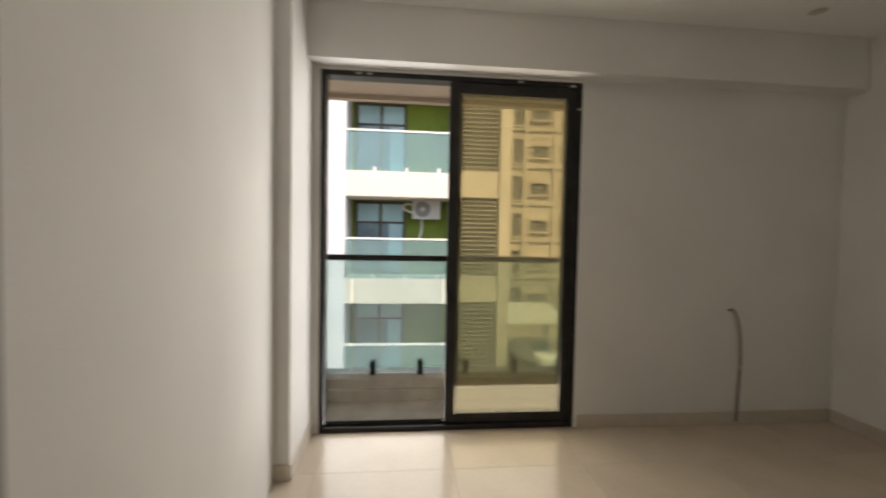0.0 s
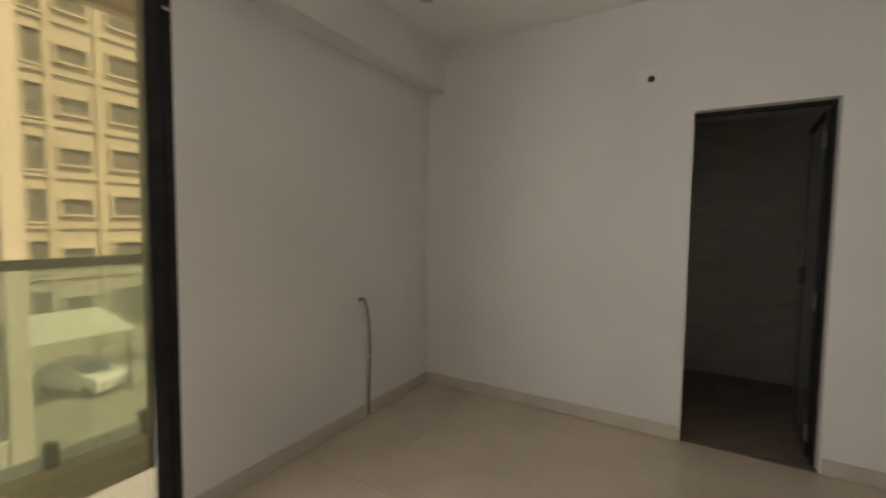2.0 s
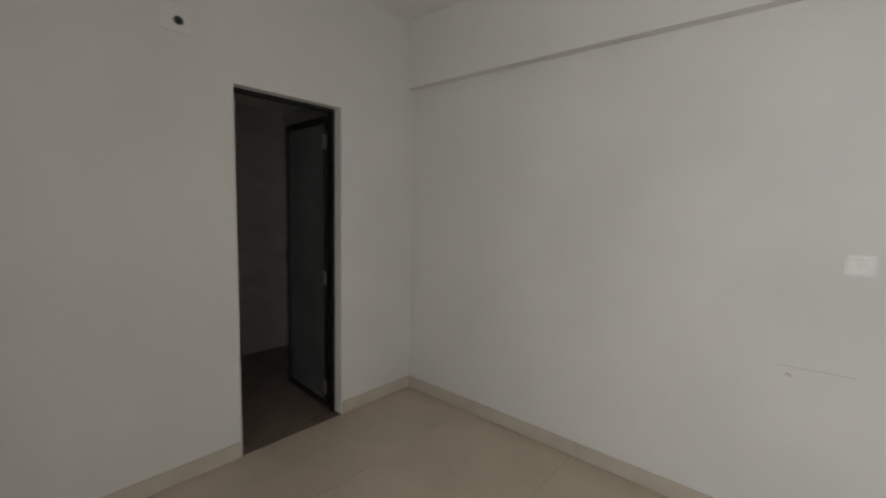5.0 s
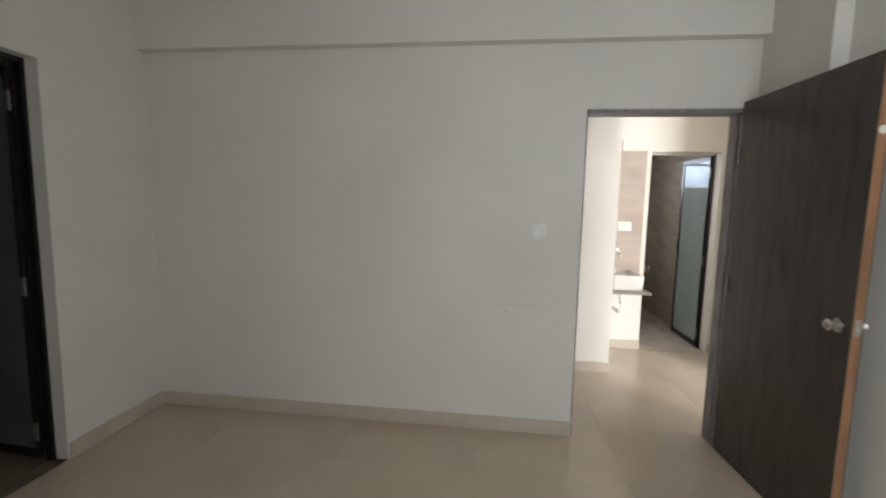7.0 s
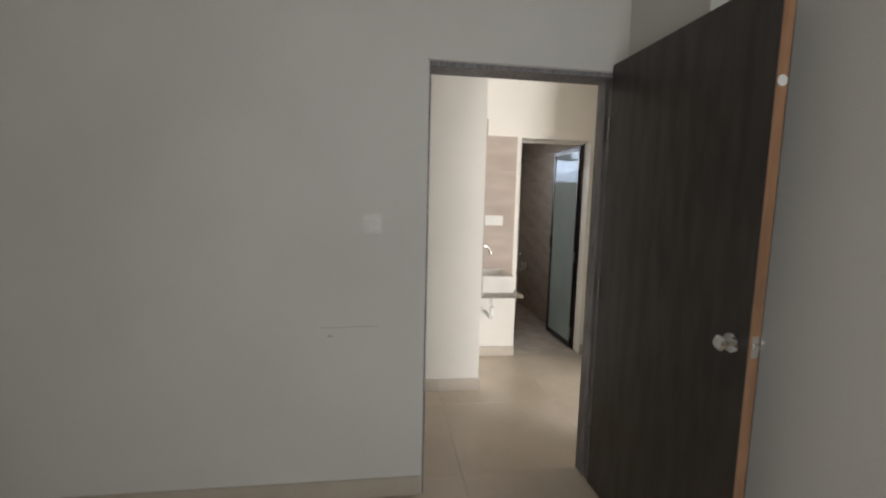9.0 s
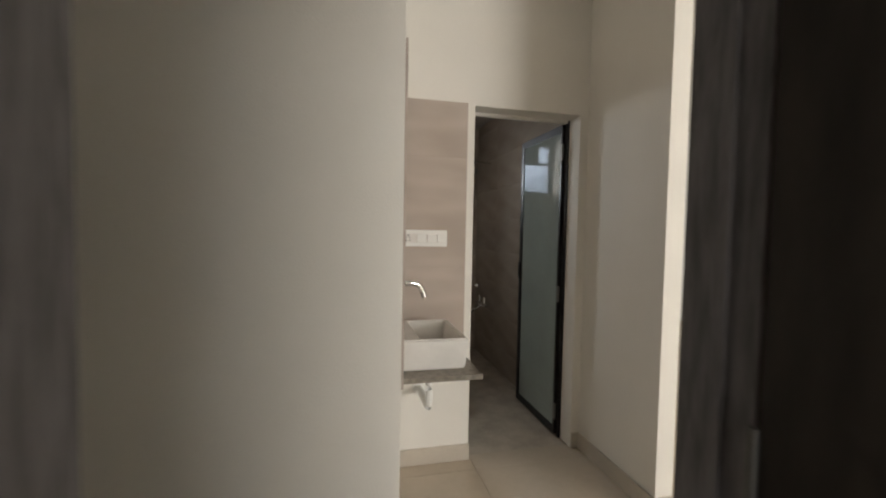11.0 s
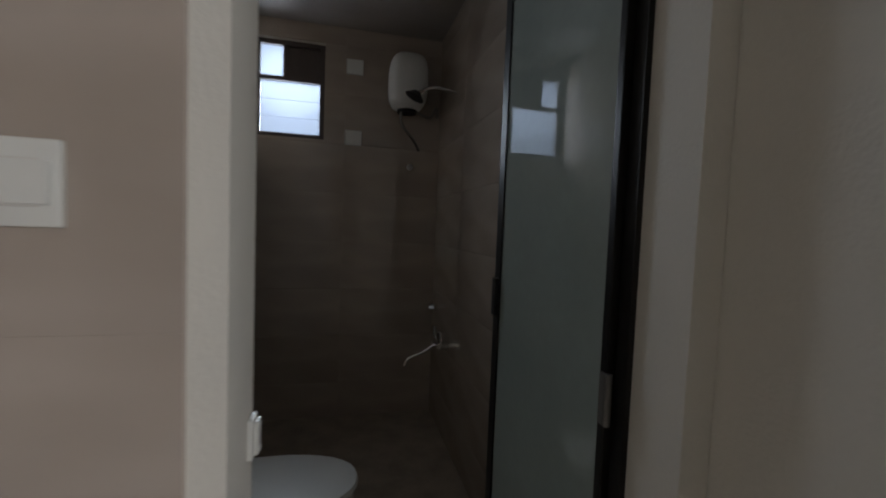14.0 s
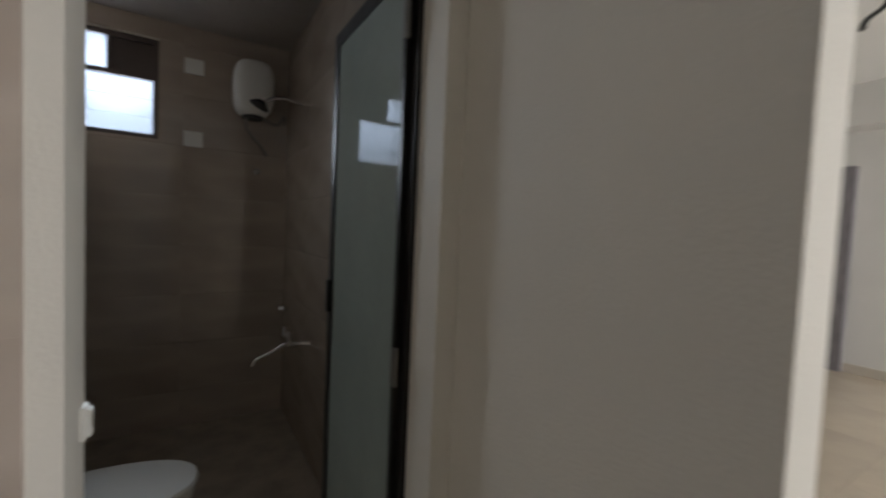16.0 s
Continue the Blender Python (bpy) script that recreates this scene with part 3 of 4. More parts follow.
ac = thing("air_conditioner", "white air conditioner outdoor unit on the green wall", "air conditioner", pose(0.02, YF + 1.02, 1.83))
bm = B()
box(bm, -0.42, 0.42, -0.16, 0.16, 0, 0.58, 0.03)
part("casing", bm, WHITE, ac)
bm = B()
for r in (0.22, 0.17, 0.12):
    tube(bm, [(-0.12 + r * math.cos(a), -0.175, 0.29 + r * math.sin(a)) for a in (2 * math.pi * k / 24 for k in range(25))], 0.008, 6)
cyl(bm, (-0.12, -0.163, 0.29), (-0.12, -0.168, 0.29), 0.235, seg=28)
part("fan_grille", bm, GREYSLAT, ac, "round grey fan grille", True)
bm = B()
cyl(bm, (-0.12, -0.17, 0.29), (-0.12, -0.185, 0.29), 0.07)
part("fan_hub", bm, WHITE, ac)
bm = B()
tube(bm, smooth_path([(-0.35, 0.0, 0.40), (-0.62, 0.05, 0.45), (-0.68, 0.1, 0.30), (-0.42, 0.0, 0.18)]), 0.03)
tube(bm, smooth_path([(-0.15, 0.0, 0.0), (-0.13, 0.05, -0.35), (-0.25, 0.1, -0.75)]), 0.03)
part("hose", bm, WHITE, ac, "white insulated pipe", True)
for x in (-0.25, 0.25):
    bm = B()
    box(bm, x - 0.02, x + 0.02, -0.15, 0.39, -0.05, 0.0)
    part("bracket", bm, BROWN, ac)

fb = thing("far_apartment_building", "beige apartment block with rows of dark windows", "building")
YQ = 32.5
bm = B()
box(bm, 7.6, 30, YQ, YQ + 10, ZG, 17)
part("wall", bm, FARWALL, fb)
for k in range(-2, 5):
    z = 3.0 * k + 2.25 - 0.1
    for x0, x1, h, d in ((8.1, 8.95, 1.9, 0.9), (9.6, 11.1, 0.95, 0.45), (12.2, 14.0, 1.25, 0.45), (15.4, 16.3, 1.9, 0.9), (17.2, 18.7, 0.95, 0.45), (20, 22, 1.25, 0.45)):
        bm = B()
        ring(bm, x0 - 0.12, x1 + 0.12, z - d - 0.12, z - d + h + 0.12, YQ - 0.18, YQ, 0.14)
        win = part("window", bm, FARWALL, fb)
        # matt dark fill: shade inside windows and tall loggias, as colour
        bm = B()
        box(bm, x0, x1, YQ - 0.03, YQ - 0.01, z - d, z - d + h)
        part("pane", bm, INNERSHADE, win, "dark window fill with the shade inside put into its colour")
    bm = B()
    box(bm, 7.6, 30, YQ - 0.12, YQ, z - 1.30, z - 1.05)
    part("ledge", bm, FARWALL, fb)
for x in (7.75, 9.2, 11.6, 14.6, 16.7, 19.2):
    bm = B()
    box(bm, x - 0.18, x + 0.18, YQ - 0.2, YQ, ZG, 17)
    part("pier", bm, FARWALL, fb)
bm = B()
box(bm, 7.4, 30.2, YQ - 0.5, YQ + 10.2, 17, 17.5)
part("roof", bm, FARWALL, fb)

sh = thing("parking_shed", "open parking shed with a pale sheet roof", "shed")
bm = B()
box(bm, -2.1, 2.1, -2.0, 2.0, -0.04, 0.04, m=Matrix.Translation((7.2, 25.0, -3.55)) @ Matrix.Rotation(radians(9), 4, "X"))
part("roof", bm, SHEET, sh, "pale metal sheet roof")
for x in (5.3, 9.1):
    for y, zt2 in ((23.3, -3.85), (26.7, -3.32)):
        bm = B()
        box(bm, x - 0.06, x + 0.06, y - 0.06, y + 0.06, ZG, zt2)
        part("post", bm, BROWN, sh)

car = thing("car", "white hatchback parked in the yard", "car", pose(7.9, 25.2, ZG, 0, 0, 20))
bm = B()
prof = [(-1.9, 0.35), (-1.92, 0.75), (-1.75, 0.95), (-0.95, 1.02), (-0.35, 1.45), (1.15, 1.48), (1.75, 1.0), (1.9, 0.8), (1.88, 0.35)]
side = [[bm.verts.new((s * (0.84 if z < 1.05 else 0.66), y, z)) for y, z in prof] for s in (-1, 1)]
bm.faces.new(side[0]), bm.faces.new(side[1][::-1])
for i in range(len(prof)):
    j = (i + 1) % len(prof)
    bm.faces.new((side[0][i], side[0][j], side[1][j], side[1][i]))
bmesh.ops.bevel(bm, geom=list(bm.edges), offset=0.06, segments=2, affect="EDGES")
part("body", bm, CARPAINT, car, "", True)
bm = B()
box(bm, -0.58, 0.58, -0.34, 0.34, -0.01, 0.012, m=Matrix.Translation((0, -0.66, 1.25)) @ Matrix.Rotation(radians(35.6), 4, "X"))
part("windscreen", bm, DGLASS, car, "dark windscreen")
for s in (-1, 1):
    bm = B()
    box(bm, s * 0.55 - 0.14, s * 0.55 + 0.14, -1.95, -1.86, 0.68, 0.82, 0.02)
    part("headlight", bm, CHROME, car)
    for y in (-1.2, 1.2):
        bm = B()
        cyl(bm, (s * 0.68, y, 0.31), (s * 0.87, y, 0.31), 0.31)
        part("wheel", bm, DARK, car)

rnd = random.Random(4)
tr = thing("tree", "leafy green tree beside the parking shed", "tree", pose(12.3, 27.5, ZG))
bm = B()
tube(bm, [(0, 0, 0), (0.1, 0, 1.0), (0.0, 0.1, 2.0)], 0.12)
for a in range(6):
    tube(bm, [(0, 0.1, 1.6), (0.6 * math.cos(a), 0.6 * math.sin(a), 2.4), (1.1 * math.cos(a), 1.1 * math.sin(a), 3.0)], 0.04, 6)
part("trunk", bm, BARK, tr)
verts, faces = [], []
for i in range(1400):
    c = Vector((rnd.gauss(0, 0.8), rnd.gauss(0, 0.8), 2.9 + rnd.gauss(0, 0.65)))
    q = Euler((rnd.random() * 6, rnd.random() * 6, rnd.random() * 6)).to_matrix()
    n0 = len(verts)
    verts += [c + q @ Vector(p) for p in ((-0.11, 0, 0), (0, -0.05, 0.02), (0.11, 0, 0), (0, 0.05, 0.02))]
    faces.append((n0, n0 + 1, n0 + 2, n0 + 3))
me = bpy.data.meshes.new("crown")
me.from_pydata(verts, [], faces)
me.materials.append(LEAF)
cr = new("crown", me)
cr.parent = tr

# ---- bedroom fittings ----
ob = thing("conduit_outlet", "open conduit outlet in a rough square plaster patch on the wall", "outlet")
bm = B()
box(bm, XE - 0.004, XE, 0.323 - 0.06, 0.323 + 0.075, 2.30, 2.425, 0.001)
part("patch", bm, PAINTED, ob, "pale plaster patch")
bm = B()
cyl(bm, (XE - 0.006, 0.318, 2.355), (XE - 0.003, 0.318, 2.355), 0.021)
tube(bm, smooth_path([(XE - 0.004, 0.32, 2.36), (XE - 0.03, 0.325, 2.35), (XE - 0.035, 0.318, 2.33)]), 0.006)
part("wire_stub", bm, DARK, ob, "dark wire stub")
bm = B()
tube(bm, smooth_path([(1.76, YN, 0.862), (1.775, YN - 0.03, 0.868), (1.818, YN - 0.022, 0.80), (1.85, YN - 0.018, 0.66), (1.858, YN - 0.02, 0.45), (1.852, YN - 0.018, 0.25), (1.845, YN - 0.02, 0.02)]), 0.0095)
tagged(new("hanging_cable", finish("hanging_cable", bm, CABLE, True)), "grey cable hanging from a hole in the wall", "cable")
sb = thing("switch_box", "small unfinished white switch box on the bedroom wall", "switch")
bm = B()
box(bm, 0.050, 0.138, YS, YS + 0.006, 1.25, 1.335, 0.002)
part("plate", bm, PAINTED, sb)
bm = B()
box(bm, 0.062, 0.092, YS + 0.006, YS + 0.010, 1.268, 1.318, 0.002), box(bm, 0.096, 0.126, YS + 0.006, YS + 0.010, 1.268, 1.318, 0.002)
part("rocker", bm, PAINTED, sb)
for x, z in ((0.275, 0.792), (0.282, 0.784), (0.268, 0.783)):
    bm = B()
    cyl(bm, (x, YS, z), (x, YS + 0.0012, z), 0.0028, seg=8)
    tagged(new("plug_hole", finish("plug_hole", bm, DARK)), "small dark drilled hole in the wall", "hole", "holes in the wall")
SCUFF = mat("scuff", (0.57, 0.55, 0.52), 0.8)
for x0, x1, z in ((0.065, 0.18, 0.826), (0.19, 0.315, 0.822)):
    bm = B()
    box(bm, x0, x1, YS, YS + 0.0008, z, z + 0.005)
    tagged(new("scuff_mark", finish("scuff_mark", bm, SCUFF)), "thin grey scuff on the painted wall", "scuff", "scuffs on the wall")
for x, y in ((1.92, 1.60), (-0.95, 1.55), (-0.95, -0.85), (2.33, -0.80)):
    t = thing("downlight_cutout", "round unlit downlight opening in the ceiling", "downlight", pose(x, y, ZC), "downlights")
    bm = B()
    cyl(bm, (0, 0, -0.001), (0, 0, -0.003), 0.055, seg=28)
    part("opening", bm, CEMENT, t)
    bm = B()
    tube(bm, [(0.055 * math.cos(a), 0.055 * math.sin(a), -0.003) for a in (2 * math.pi * k / 28 for k in range(29))], 0.004, 6)
    part("rim", bm, CEIL, t)

# ---- wash basin niche ----
ct = thing("basin_counter", "brown granite counter slab under the wash basin", "counter")
bm = B()
box(bm, -1.032, -0.67, -3.085, -2.505, 0.678, 0.70, 0.003)
part("slab", bm, GRANITE, ct)


def basin():
    t = thing("wash_basin", "white square ceramic countertop wash basin with dust stains", "wash basin")
    x0, x1, y0, y1, z0, z1 = -0.992, -0.682, -2.985, -2.58, 0.70, 0.835
    w = 0.016
    bm = B()
    outer_b = [(x0 + .02, y0 + .02), (x1 - .02, y0 + .02), (x1 - .02, y1 - .012), (x0 + .012, y1 - .012)]
    outer_t = [(x0, y0), (x1, y0), (x1, y1), (x0, y1)]
    inner_t = [(x0 + w, y0 + w), (x1 - 0.098, y0 + w), (x1 - 0.098, y1 - w), (x0 + w, y1 - w)]
    inner_b = [(x0 + .04, y0 + .05), (x1 - 0.112, y0 + .05), (x1 - 0.112, y1 - .05), (x0 + .04, y1 - .05)]
    loops = [[bm.verts.new((x, y, z)) for x, y in lp] for lp, z in ((outer_b, z0), (outer_t, z1), (inner_t, z1), (inner_b, z0 + 0.04))]
    for a, b in zip(loops, loops[1:]):
        for k in range(4):
            bm.faces.new((a[k], a[(k + 1) % 4], b[(k + 1) % 4], b[k]))
    bm.faces.new(loops[0][::-1]), bm.faces.new(loops[-1])
    bmesh.ops.bevel(bm, geom=list(bm.edges), offset=0.007, segments=3, affect="EDGES")
    part("bowl", bm, CERAMIC, t, "", True)
    bm = B()
    cyl(bm, (-0.852, -2.752, z0 + 0.040), (-0.852, -2.752, z0 + 0.047), 0.036, 0.032)
    part("drain", bm, DRAIN, t, "dull metal drain cover", True)
    return t


basin()
tp = thing("basin_tap", "chrome wall-mounted spout over the wash basin", "tap")
bm = B()
cyl(bm, (-0.680, -2.72, 1.058), (-0.688, -2.72, 1.058), 0.028)
part("rosette", bm, CHROME, tp, "", True)
bm = B()
tube(bm, smooth_path([(-0.684, -2.72, 1.058), (-0.74, -2.727, 1.06), (-0.782, -2.738, 1.054), (-0.806, -2.748, 1.03), (-0.822, -2.756, 0.992)]), 0.0122, 14)
part("spout", bm, CHROME, tp, "", True)
wp = thing("waste_pipe", "white plastic waste pipe below the counter", "pipe")
bm = B()
tube(bm, smooth_path([(-0.865, -2.82, 0.685), (-0.865, -2.82, 0.49), (-0.865, -2.825, 0.452), (-0.865, -2.855, 0.435), (-0.865, -3.085, 0.435)]), 0.018, 14)
part("pipe", bm, WHITE, wp, "", True)
bm = B()
cyl(bm, (-0.865, -3.075, 0.435), (-0.865, -3.089, 0.435), 0.034)
part("collar", bm, WHITE, wp, "", True)

sp = thing("switch_plate", "white modular switch plate with socket and three switches", "switch plate")
SX0, SX1, SZ0, SZ1, SY = -1.003, -0.739, 1.214, 1.303, YB + 0.010
bm = B()
box(bm, SX0, SX1, SY, SY + 0.010, SZ0, SZ1, 0.003)
part("plate", bm, WHITE, sp)
bm = B()
box(bm, SX0 + 0.018, SX1 - 0.018, SY + 0.010, SY + 0.0125, SZ0 + 0.02, SZ1 - 0.02, 0.001)
part("carrier", bm, CERAMIC, sp)
for i, x in enumerate((-0.972, -0.918, -0.862)):
    bm = B()
    box(bm, x - 0.0245, x + 0.0245, -0.004, 0.004, -0.022, 0.022, 0.0015, m=Matrix.Translation((x * 0, SY + 0.0155, (SZ0 + SZ1) / 2)) @ Matrix.Translation((0, 0, 0)) @ Matrix.Rotation(radians(-4 if i % 2 else 4), 4, "X"))
    part("rocker", bm, WHITE, sp)
bm = B()
zc = (SZ0 + SZ1) / 2
for dx, dz, r in ((0, 0.015, 0.0042), (-0.009, 0.004, 0.0028), (0.009, 0.004, 0.0028), (-0.010, -0.012, 0.0036), (0.010, -0.012, 0.0036)):
    cyl(bm, (-0.789 + dx, SY + 0.0124, zc + dz), (-0.789 + dx, SY + 0.0134, zc + dz), r, seg=12)
part("socket_hole", bm, DARK, sp)

# ---- bathroom fittings ----
gz = thing("water_heater", "white oval electric water heater on the bathroom wall", "water heater", pose(-1.645, -5.115, 1.912))
bm = B()
bmesh.ops.create_uvsphere(bm, u_segments=28, v_segments=18, radius=1)
for v in bm.verts:
    s = lambda a: math.copysign(abs(a) ** 0.6, a)
    v.co = Vector((s(v.co.x) * 0.115, s(v.co.y) * 0.125, 0.17 + s(v.co.z) * 0.165))
part("tank", bm, WHITE, gz, "", True)
bm = B()
cyl(bm, (0, 0, 0.012), (0, 0, -0.008), 0.06)
box(bm, -0.05, 0.05, 0.085, -0.153, 0.1, 0.25)
part("base_cap", bm, DARK, gz, "dark bottom cap")
bm = B()
tube(bm, smooth_path([(-0.05, 0.02, 0.0), (-0.14, 0.0, -0.02), (-0.19, -0.05, 0.05), (-0.21, -0.12, 0.02)]), 0.009)
tube(bm, smooth_path([(0.04, 0.02, 0.0), (0.03, 0.02, -0.08), (-0.05, -0.02, -0.16), (-0.10, -0.12, -0.2)]), 0.009)
part("hose", bm, CABLE, gz, "braided connection hose", True)
for z in (2.19, 1.76):
    t = thing("blank_plate", "square white blank plate on the tiled wall", "wall plate", group="blank wall plates")
    bm = B()
    box(bm, -1.385, -1.285, YBF + 0.010, YBF + 0.020, z - 0.045, z + 0.045, 0.003)
    part("plate", bm, WHITE, t)
shw = thing("shower", "chrome shower head on a bent wall arm", "shower")
bm = B()
tube(bm, smooth_path([(XBW + 0.01, -4.85, 1.98), (-1.75, -4.85, 1.99), (-1.66, -4.85, 1.95)]), 0.010)
part("arm", bm, CHROME, shw, "", True)
bm = B()
cyl(bm, (-1.66, -4.85, 1.955), (-1.645, -4.85, 1.925), 0.022, 0.055)
part("head", bm, DARK, shw, "", True)
mx = thing("wall_mixer", "chrome wall mixer tap with spout in the shower corner", "tap")
bm = B()
cyl(bm, (XBW + 0.01, -4.82, 0.56), (XBW + 0.06, -4.82, 0.56), 0.025), cyl(bm, (XBW + 0.01, -4.97, 0.56), (XBW + 0.06, -4.97, 0.56), 0.025)
cyl(bm, (XBW + 0.055, -4.80, 0.56), (XBW + 0.055, -4.99, 0.56), 0.022)
part("body", bm, CHROME, mx, "", True)
bm = B()
tube(bm, smooth_path([(XBW + 0.06, -4.9, 0.55), (-1.75, -4.9, 0.50), (-1.67, -4.9, 0.47), (-1.645, -4.9, 0.43)]), 0.009)
part("spout", bm, CHROME, mx, "", True)
for y in (-4.82, -4.97):
    bm = B()
    cyl(bm, (XBW + 0.055, y, 0.58), (XBW + 0.055, y, 0.64), 0.018, 0.022)
    part("handle", bm, CHROME, mx, "", True)
bm = B()
cyl(bm, (XBW + 0.01, -5.12, 0.72), (XBW + 0.04, -5.12, 0.72), 0.02), cyl(bm, (XBW + 0.04, -5.12, 0.72), (XBW + 0.07, -5.12, 0.72), 0.03, 0.02)
tagged(new("stop_valve", finish("stop_valve", bm, CHROME, True)), "chrome stop valve on the shower wall", "valve")
bm = B()
cyl(bm, (-1.69, YBF + 0.01, 1.60), (-1.69, YBF + 0.045, 1.60), 0.022), cyl(bm, (-1.69, YBF + 0.045, 1.60), (-1.69, YBF + 0.06, 1.60), 0.014)
tagged(new("angle_valve", finish("angle_valve", bm, CHROME, True)), "chrome angle valve under the water heater", "valve")


def loft(bm, rings):
    vs = [[bm.verts.new(p) for p in r] for r in rings]
    for a, b in zip(vs, vs[1:]):
        for k in range(len(a)):
            bm.faces.new((a[k], a[(k + 1) % len(a)], b[(k + 1) % len(a)], b[k]))
    bm.faces.new(vs[0][::-1]), bm.faces.new(vs[-1])


def oval(cx, cy, rx, ry, z, n=32):
    """A plan rounded at its -x end and blunter at the +x end."""
    out = []
    for k in range(n):
        a = 2 * math.pi * k / n
        c, s = math.cos(a), math.sin(a)
        out.append((cx + rx * (c if c < 0 else 0.9 * abs(c) ** 0.6), cy + ry * math.copysign(abs(s) ** 0.85, s), z))
    return out


wc = thing("toilet", "white floor-standing ceramic toilet with its lid closed", "toilet")
bm = B()
loft(bm, [oval(-1.0, -4.05, 0.20, 0.11, -0.085), oval(-1.02, -4.05, 0.26, 0.15, 0.12), oval(-1.05, -4.05, 0.30, 0.175, 0.27), oval(-1.05, -4.05, 0.30, 0.175, 0.30)])
part("bowl", bm, CERAMIC, wc, "", True)
bm = B()
loft(bm, [oval(-1.05, -4.05, 0.305, 0.18, 0.303), oval(-1.05, -4.05, 0.31, 0.185, 0.313), oval(-1.05, -4.05, 0.305, 0.18, 0.325), oval(-1.05, -4.05, 0.25, 0.13, 0.33)])
part("lid", bm, WHITE, wc, "white plastic lid", True)

# ---- living room, seen past the passage wall ----
kc = thing("kitchen_platform", "kitchen platform with a black granite top on pale legs", "counter")
bm = B()
box(bm, -7.08, -6.15, -6.15, -3.95, 0.74, 0.78, 0.005)
part("top", bm, BLACKSTONE, kc, "black granite top")
for y in (-6.0, -4.98, -4.62):
    bm = B()
    box(bm, -6.28, -6.22, y - 0.03, y + 0.03, 0, 0.74, 0.004)
    part("leg", bm, WHITE, kc)
kt = thing("kitchen_splashback", "pale glossy wall tiles above the kitchen platform", "wall tiles", kind="structure")
for i in range(4):
    for j in range(3):
        bm = B()
        box(bm, -7.1, -7.092, -6.18 + i * 0.55, -6.18 + i * 0.55 + 0.547, 0.80 + j * 0.3, 0.80 + j * 0.3 + 0.297)
        part("tile", bm, CERAMIC, kt)
kw = thing("window_2", "brown kitchen window with louvres in the far wall", "window", kind="structure")
bm = B()
for y0, y1, z0, z1 in ((-5.6, -5.56, 1.35, 1.95), (-4.5, -4.46, 1.35, 1.95), (-5.56, -4.5, 1.35, 1.39), (-5.56, -4.5, 1.91, 1.95), (-5.56, -4.5, 1.64, 1.67)):
    box(bm, -7.095, -7.05, y0, y1, z0, z1)
part("window_frame", bm, BROWN, kw)
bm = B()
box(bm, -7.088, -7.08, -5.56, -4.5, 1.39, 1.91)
part("pane", bm, SKYGLASS, kw, "glass with a blue reflection in its colour")
lf = thing("door_frame_living", "grey timber door frame on the far wall", "door frame", kind="structure")
bm = B()
box(bm, -7.1, -7.02, -3.86, -3.72, 0, 2.10, 0.003)
part("jamb", bm, FRAME, lf)
for pts, nm in (([(-4.35, -3.78, 2.86), (-4.35, -3.80, 2.55), (-4.30, -3.88, 2.35), (-4.32, -3.86, 2.15), (-4.42, -3.74, 1.98), (-4.45, -3.70, 1.92)], "ceiling_wire"),
                ([(-4.30, -2.98, 2.86), (-4.30, -2.96, 2.55), (-4.28, -3.04, 2.45), (-4.26, -3.05, 2.40)], "ceiling_wire")):
    bm = B()
    for d in (0, 0.012):
        tube(bm, smooth_path([(x + d, y + d, z) for x, y, z in pts]), 0.012, 8)
    tagged(new(nm, finish(nm, bm, DARK, True)), "loose dark wires hanging from the ceiling", "wire", "ceiling wires")

# ---- floors, skirting and wall tiles, piece by piece ----
def tiles(parent, name, axis, at, u0, u1, v0, v1, du, dv, uo, vo, material, depth=0.008, joint=0.003, holes=(), sign=1):
    """Tiles on one plane: axis z (u=x, v=y), x (u=y, v=z) or y (u=x, v=z); cut to the field and left out of holes."""
    pool = {}
    us, vs = [], []
    for lo, hi, d, o, out in ((u0, u1, du, uo, us), (v0, v1, dv, vo, vs)):
        k = math.floor((lo - o) / d)
        while o + k * d < hi - 1e-4:
            a, b = max(lo, o + k * d), min(hi, o + (k + 1) * d)
            if b - a > 0.012:
                out.append((a, b))
            k += 1
    for a, b in us:
        for c, d in vs:
            pieces = [(a, b, c, d)]
            for h0, h1, g0, g1 in holes:
                nxt = []
                for p, q, r, s in pieces:
                    if q <= h0 or p >= h1 or s <= g0 or r >= g1:
                        nxt.append((p, q, r, s))
                        continue
                    if p < h0: nxt.append((p, h0, r, s))
                    if q > h1: nxt.append((h1, q, r, s))
                    p2, q2 = max(p, h0), min(q, h1)
                    if r < g0: nxt.append((p2, q2, r, g0))
                    if s > g1: nxt.append((p2, q2, g1, s))
                pieces = nxt
            for p, q, r, s in pieces:
                w, h = round(q - p - joint, 4), round(s - r - joint, 4)
                if w < 0.008 or h < 0.008:
                    continue
                if (w, h) not in pool:
                    bm = B()
                    if axis == "z": box(bm, -w / 2, w / 2, -h / 2, h / 2, -depth, 0, 0.0005)
                    elif axis == "x": box(bm, 0, sign * depth, -w / 2, w / 2, -h / 2, h / 2, 0.0008)
                    else: box(bm, -w / 2, w / 2, 0, sign * depth, -h / 2, h / 2, 0.0008)
                    pool[w, h] = finish(name, bm, material)
                ob = new(name, pool[w, h])
                m1, m2 = (p + q) / 2, (r + s) / 2
                ob.location = (m1, m2, at) if axis == "z" else (at, m1, m2) if axis == "x" else (m1, at, m2)
                ob.parent = parent


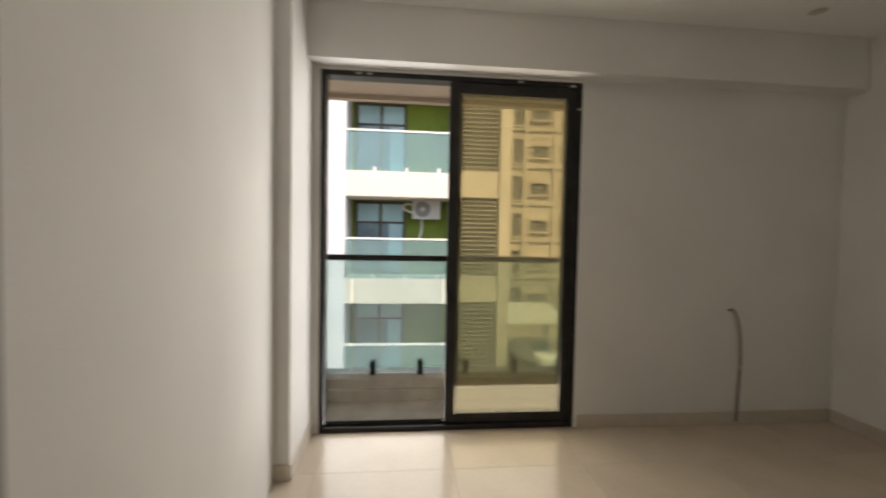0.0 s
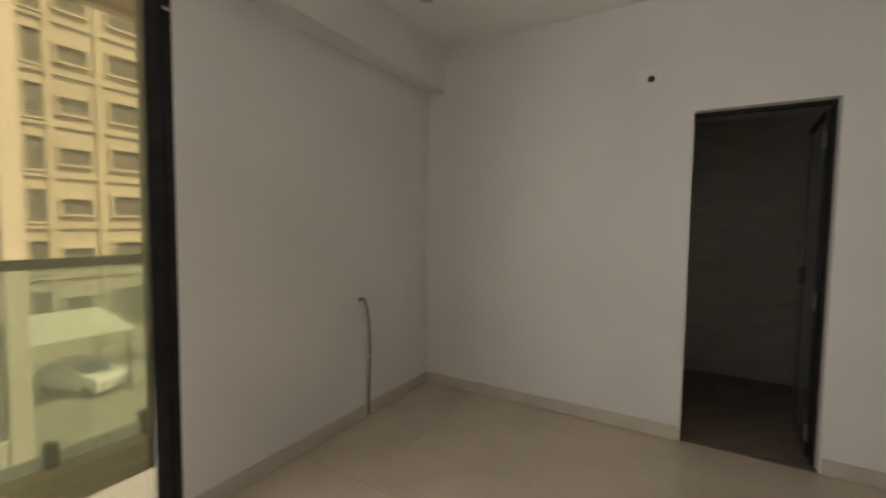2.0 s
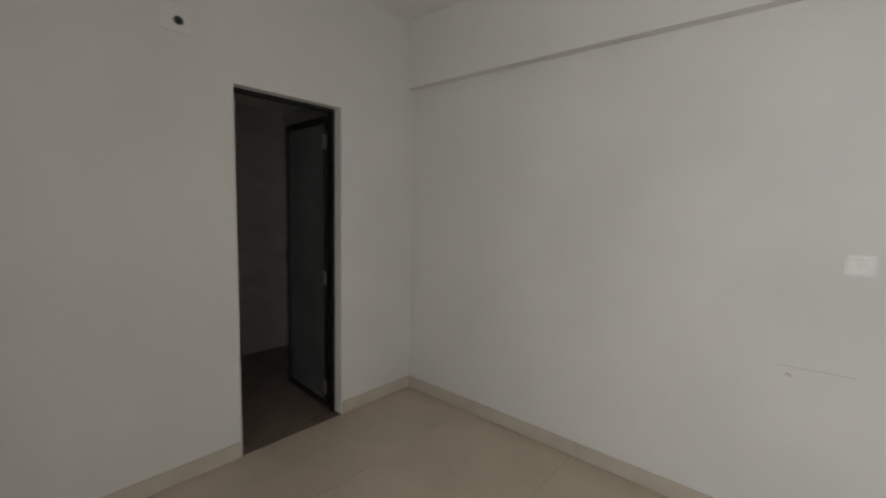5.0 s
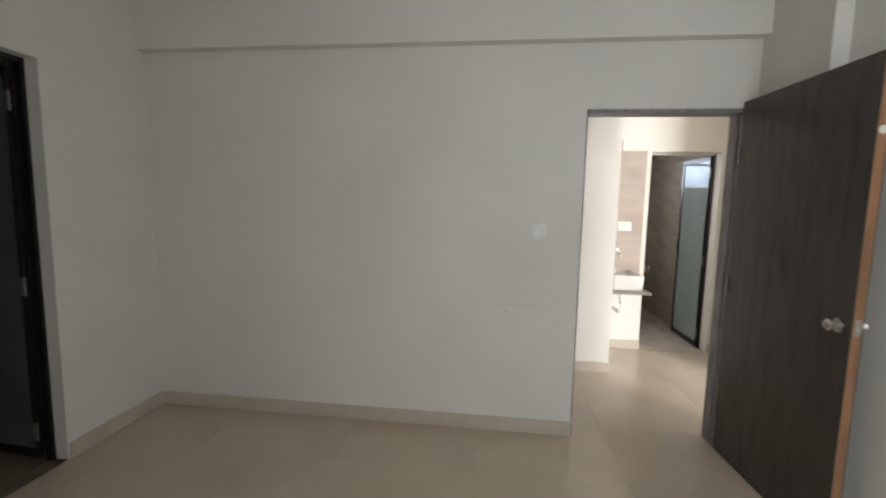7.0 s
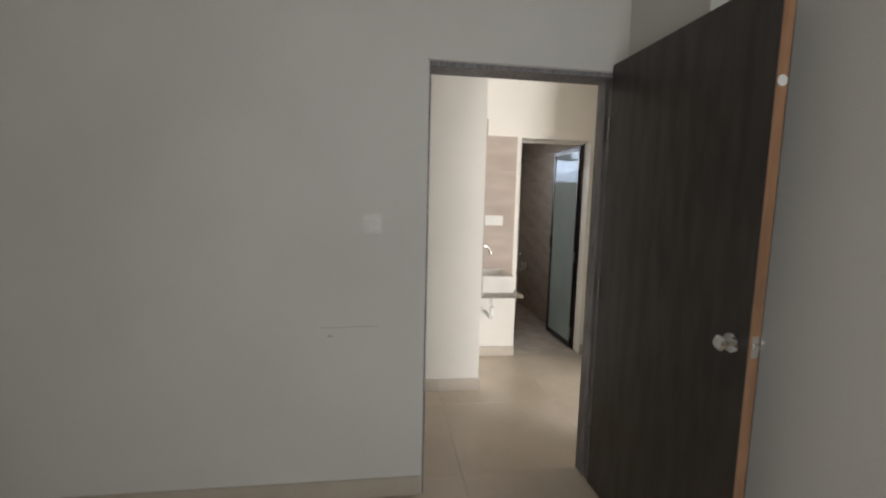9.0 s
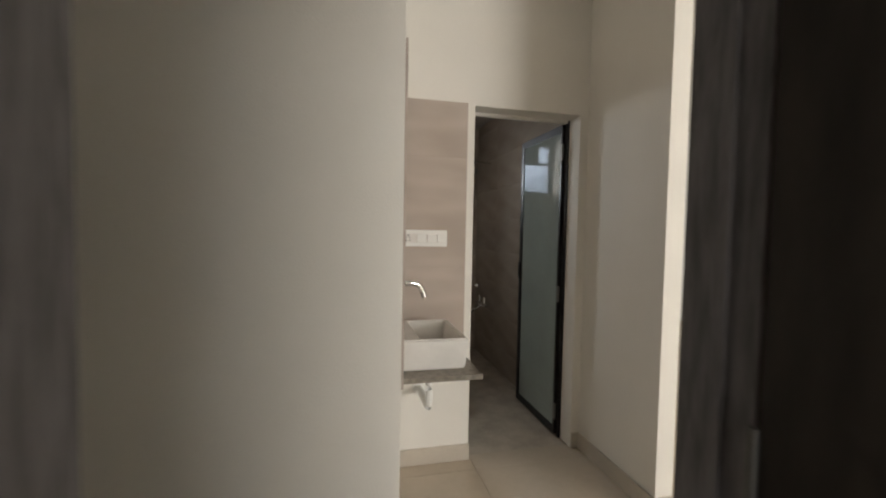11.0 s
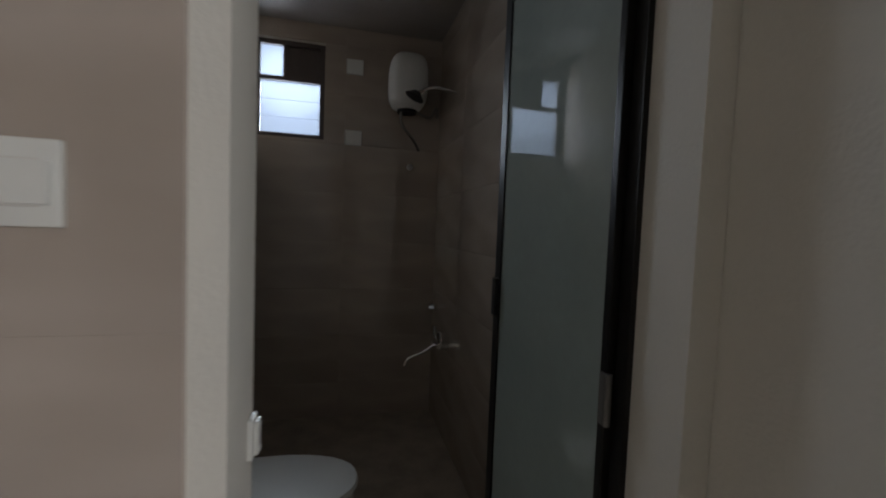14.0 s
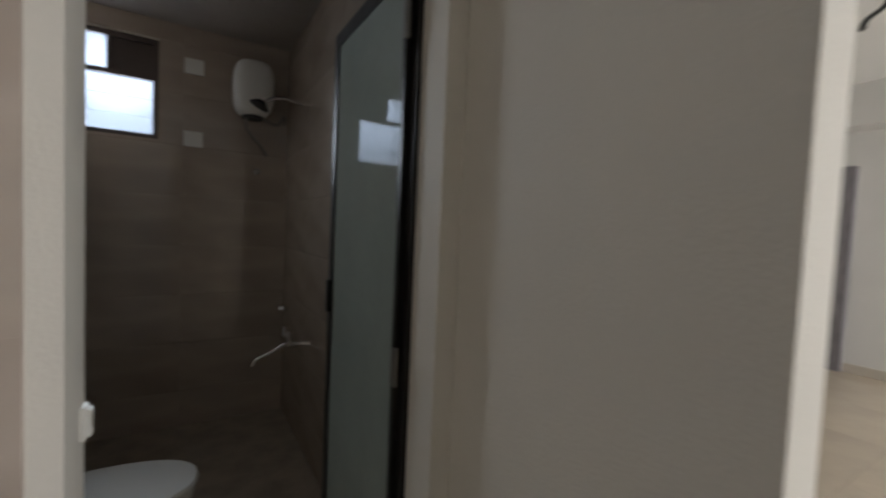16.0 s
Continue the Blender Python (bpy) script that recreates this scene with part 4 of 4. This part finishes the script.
fl = solid("floor", [(-1.51, XE + 0.002, YS - 0.125, YN + 0.004, -0.12, -0.006)], GROUT, "beige vitrified floor tiles of the bedroom with thin joints", "floor")
tiles(fl, "tile", "z", 0, XW1, XE + 0.004, YS - 0.125, YN, 0.8, 0.8, 0.43, YS - 0.36, TILE, joint=0.0014)
fh = solid("floor_hall", [(-7.1, 1.6, -6.2, YS - 0.125, -0.12, -0.006), (-7.1, -1.51, YS - 0.125, YN, -0.12, -0.006)], GROUT, "beige vitrified floor tiles of the hall and living room", "floor")
fh_holes = ((XBW - 0.11, 1.7, -6.3, YBI + 0.11),)
tiles(fh, "tile", "z", 0, -7.1, 1.6, -6.2, YS - 0.125, 0.8, 0.8, -0.37, -2.18, TILE, joint=0.0014, holes=fh_holes)
tiles(fh, "tile", "z", 0, -7.1, -1.51, YS - 0.125, YN, 0.8, 0.8, -0.37, -2.18, TILE, joint=0.0014)
fbth = solid("floor_bathroom", [(XBW, XBE, YBF, YBI + 0.1, -0.118, -0.092)], GROUT, "dark brown matt bathroom floor tiles", "floor")
tiles(fbth, "tile", "z", -0.085, XBW, XBE, YBF, YBI + 0.1, 0.3, 0.3, XBW, YBF, BFLOOR)
ftl = solid("floor_toilet", [(XE + 0.004, 4.35, -1.12, 1.08, -0.118, -0.03)], GROUT, "dark brown matt toilet floor tiles", "floor")
tiles(ftl, "tile", "z", -0.022, XE + 0.006, 4.35, -1.12, 1.08, 0.3, 0.3, 2.77, -1.12, BFLOOR)


def skirting(runs, label):
    for axis, at, a, b, sign, o in runs:
        s = thing("baseboard", label, "baseboard", kind="structure")
        tiles(s, "skirting_tile", axis, at, a, b, 0.001, 0.093, 0.8, 0.2, o, 0.001, SKIRT, depth=0.011, joint=0.0015, sign=sign)


LBL = "brown-beige tile skirting along the wall"
skirting((("y", YN, 0.60, XE, -1, 0.43), ("x", XE, 0.075, YN, -1, YS - 0.36), ("x", XE, YS, -0.635, -1, YS - 0.36), ("y", YS, -0.145, XE, 1, 0.43),
          ("x", -1.30, 1.49, YN, 1, 1.49), ("y", 1.49, XW1, -1.289, -1, XW1), ("x", -1.065, YS, -0.80, 1, YS),
          ("y", YH, -0.681, 1.6, 1, -0.37), ("x", -0.67, -3.08, YH, -1, -2.18), ("y", YB, -1.158, -0.682, 1, -1.17), ("y", YB, XP, -1.805, 1, XP), ("x", XP, YB, -2.445, 1, -2.98),
          ("y", -2.445, XP - 0.095, XP, 1, XP - 0.095), ("x", -7.1, -3.72, YN, 1, -3.8), ("y", YS - 0.125, -0.14, 1.6, -1, -0.37)), LBL)

nt = thing("niche_tiles", "polished beige marble-look wall tiles round the wash basin", "wall tiles", kind="structure")
tiles(nt, "tile", "y", YB, -1.112, -0.68, 0.70, 2.0, 0.6, 0.6, -1.15, 0.5, WTILE, depth=0.010, joint=0.0)
tiles(nt, "tile", "x", -0.67, -3.08, -2.397, 0.70, 2.0, 0.8, 0.6, -3.1, 0.5, WTILE, depth=0.010, joint=0.0, sign=-1)
bt = thing("bathroom_tiles", "brown polished wall tiles of the bathroom", "wall tiles", kind="structure")
tiles(bt, "tile", "y", YBF, XBW + 0.01, XBE - 0.01, -0.085, ZBC, 0.6, 0.3, XBW + 0.01, -0.085, BTILE, depth=0.010, joint=0.0008, holes=((BWX0, BWX1, BWZ0, BWZ1),))
tiles(bt, "tile", "x", XBW, YBF, YBI, -0.085, ZBC, 0.6, 0.3, YBF, -0.085, BTILE, depth=0.010, joint=0.0008)
tiles(bt, "tile", "x", XBE, YBF, YBI, -0.085, ZBC, 0.6, 0.3, YBF, -0.085, BTILE, depth=0.010, joint=0.0008, sign=-1)
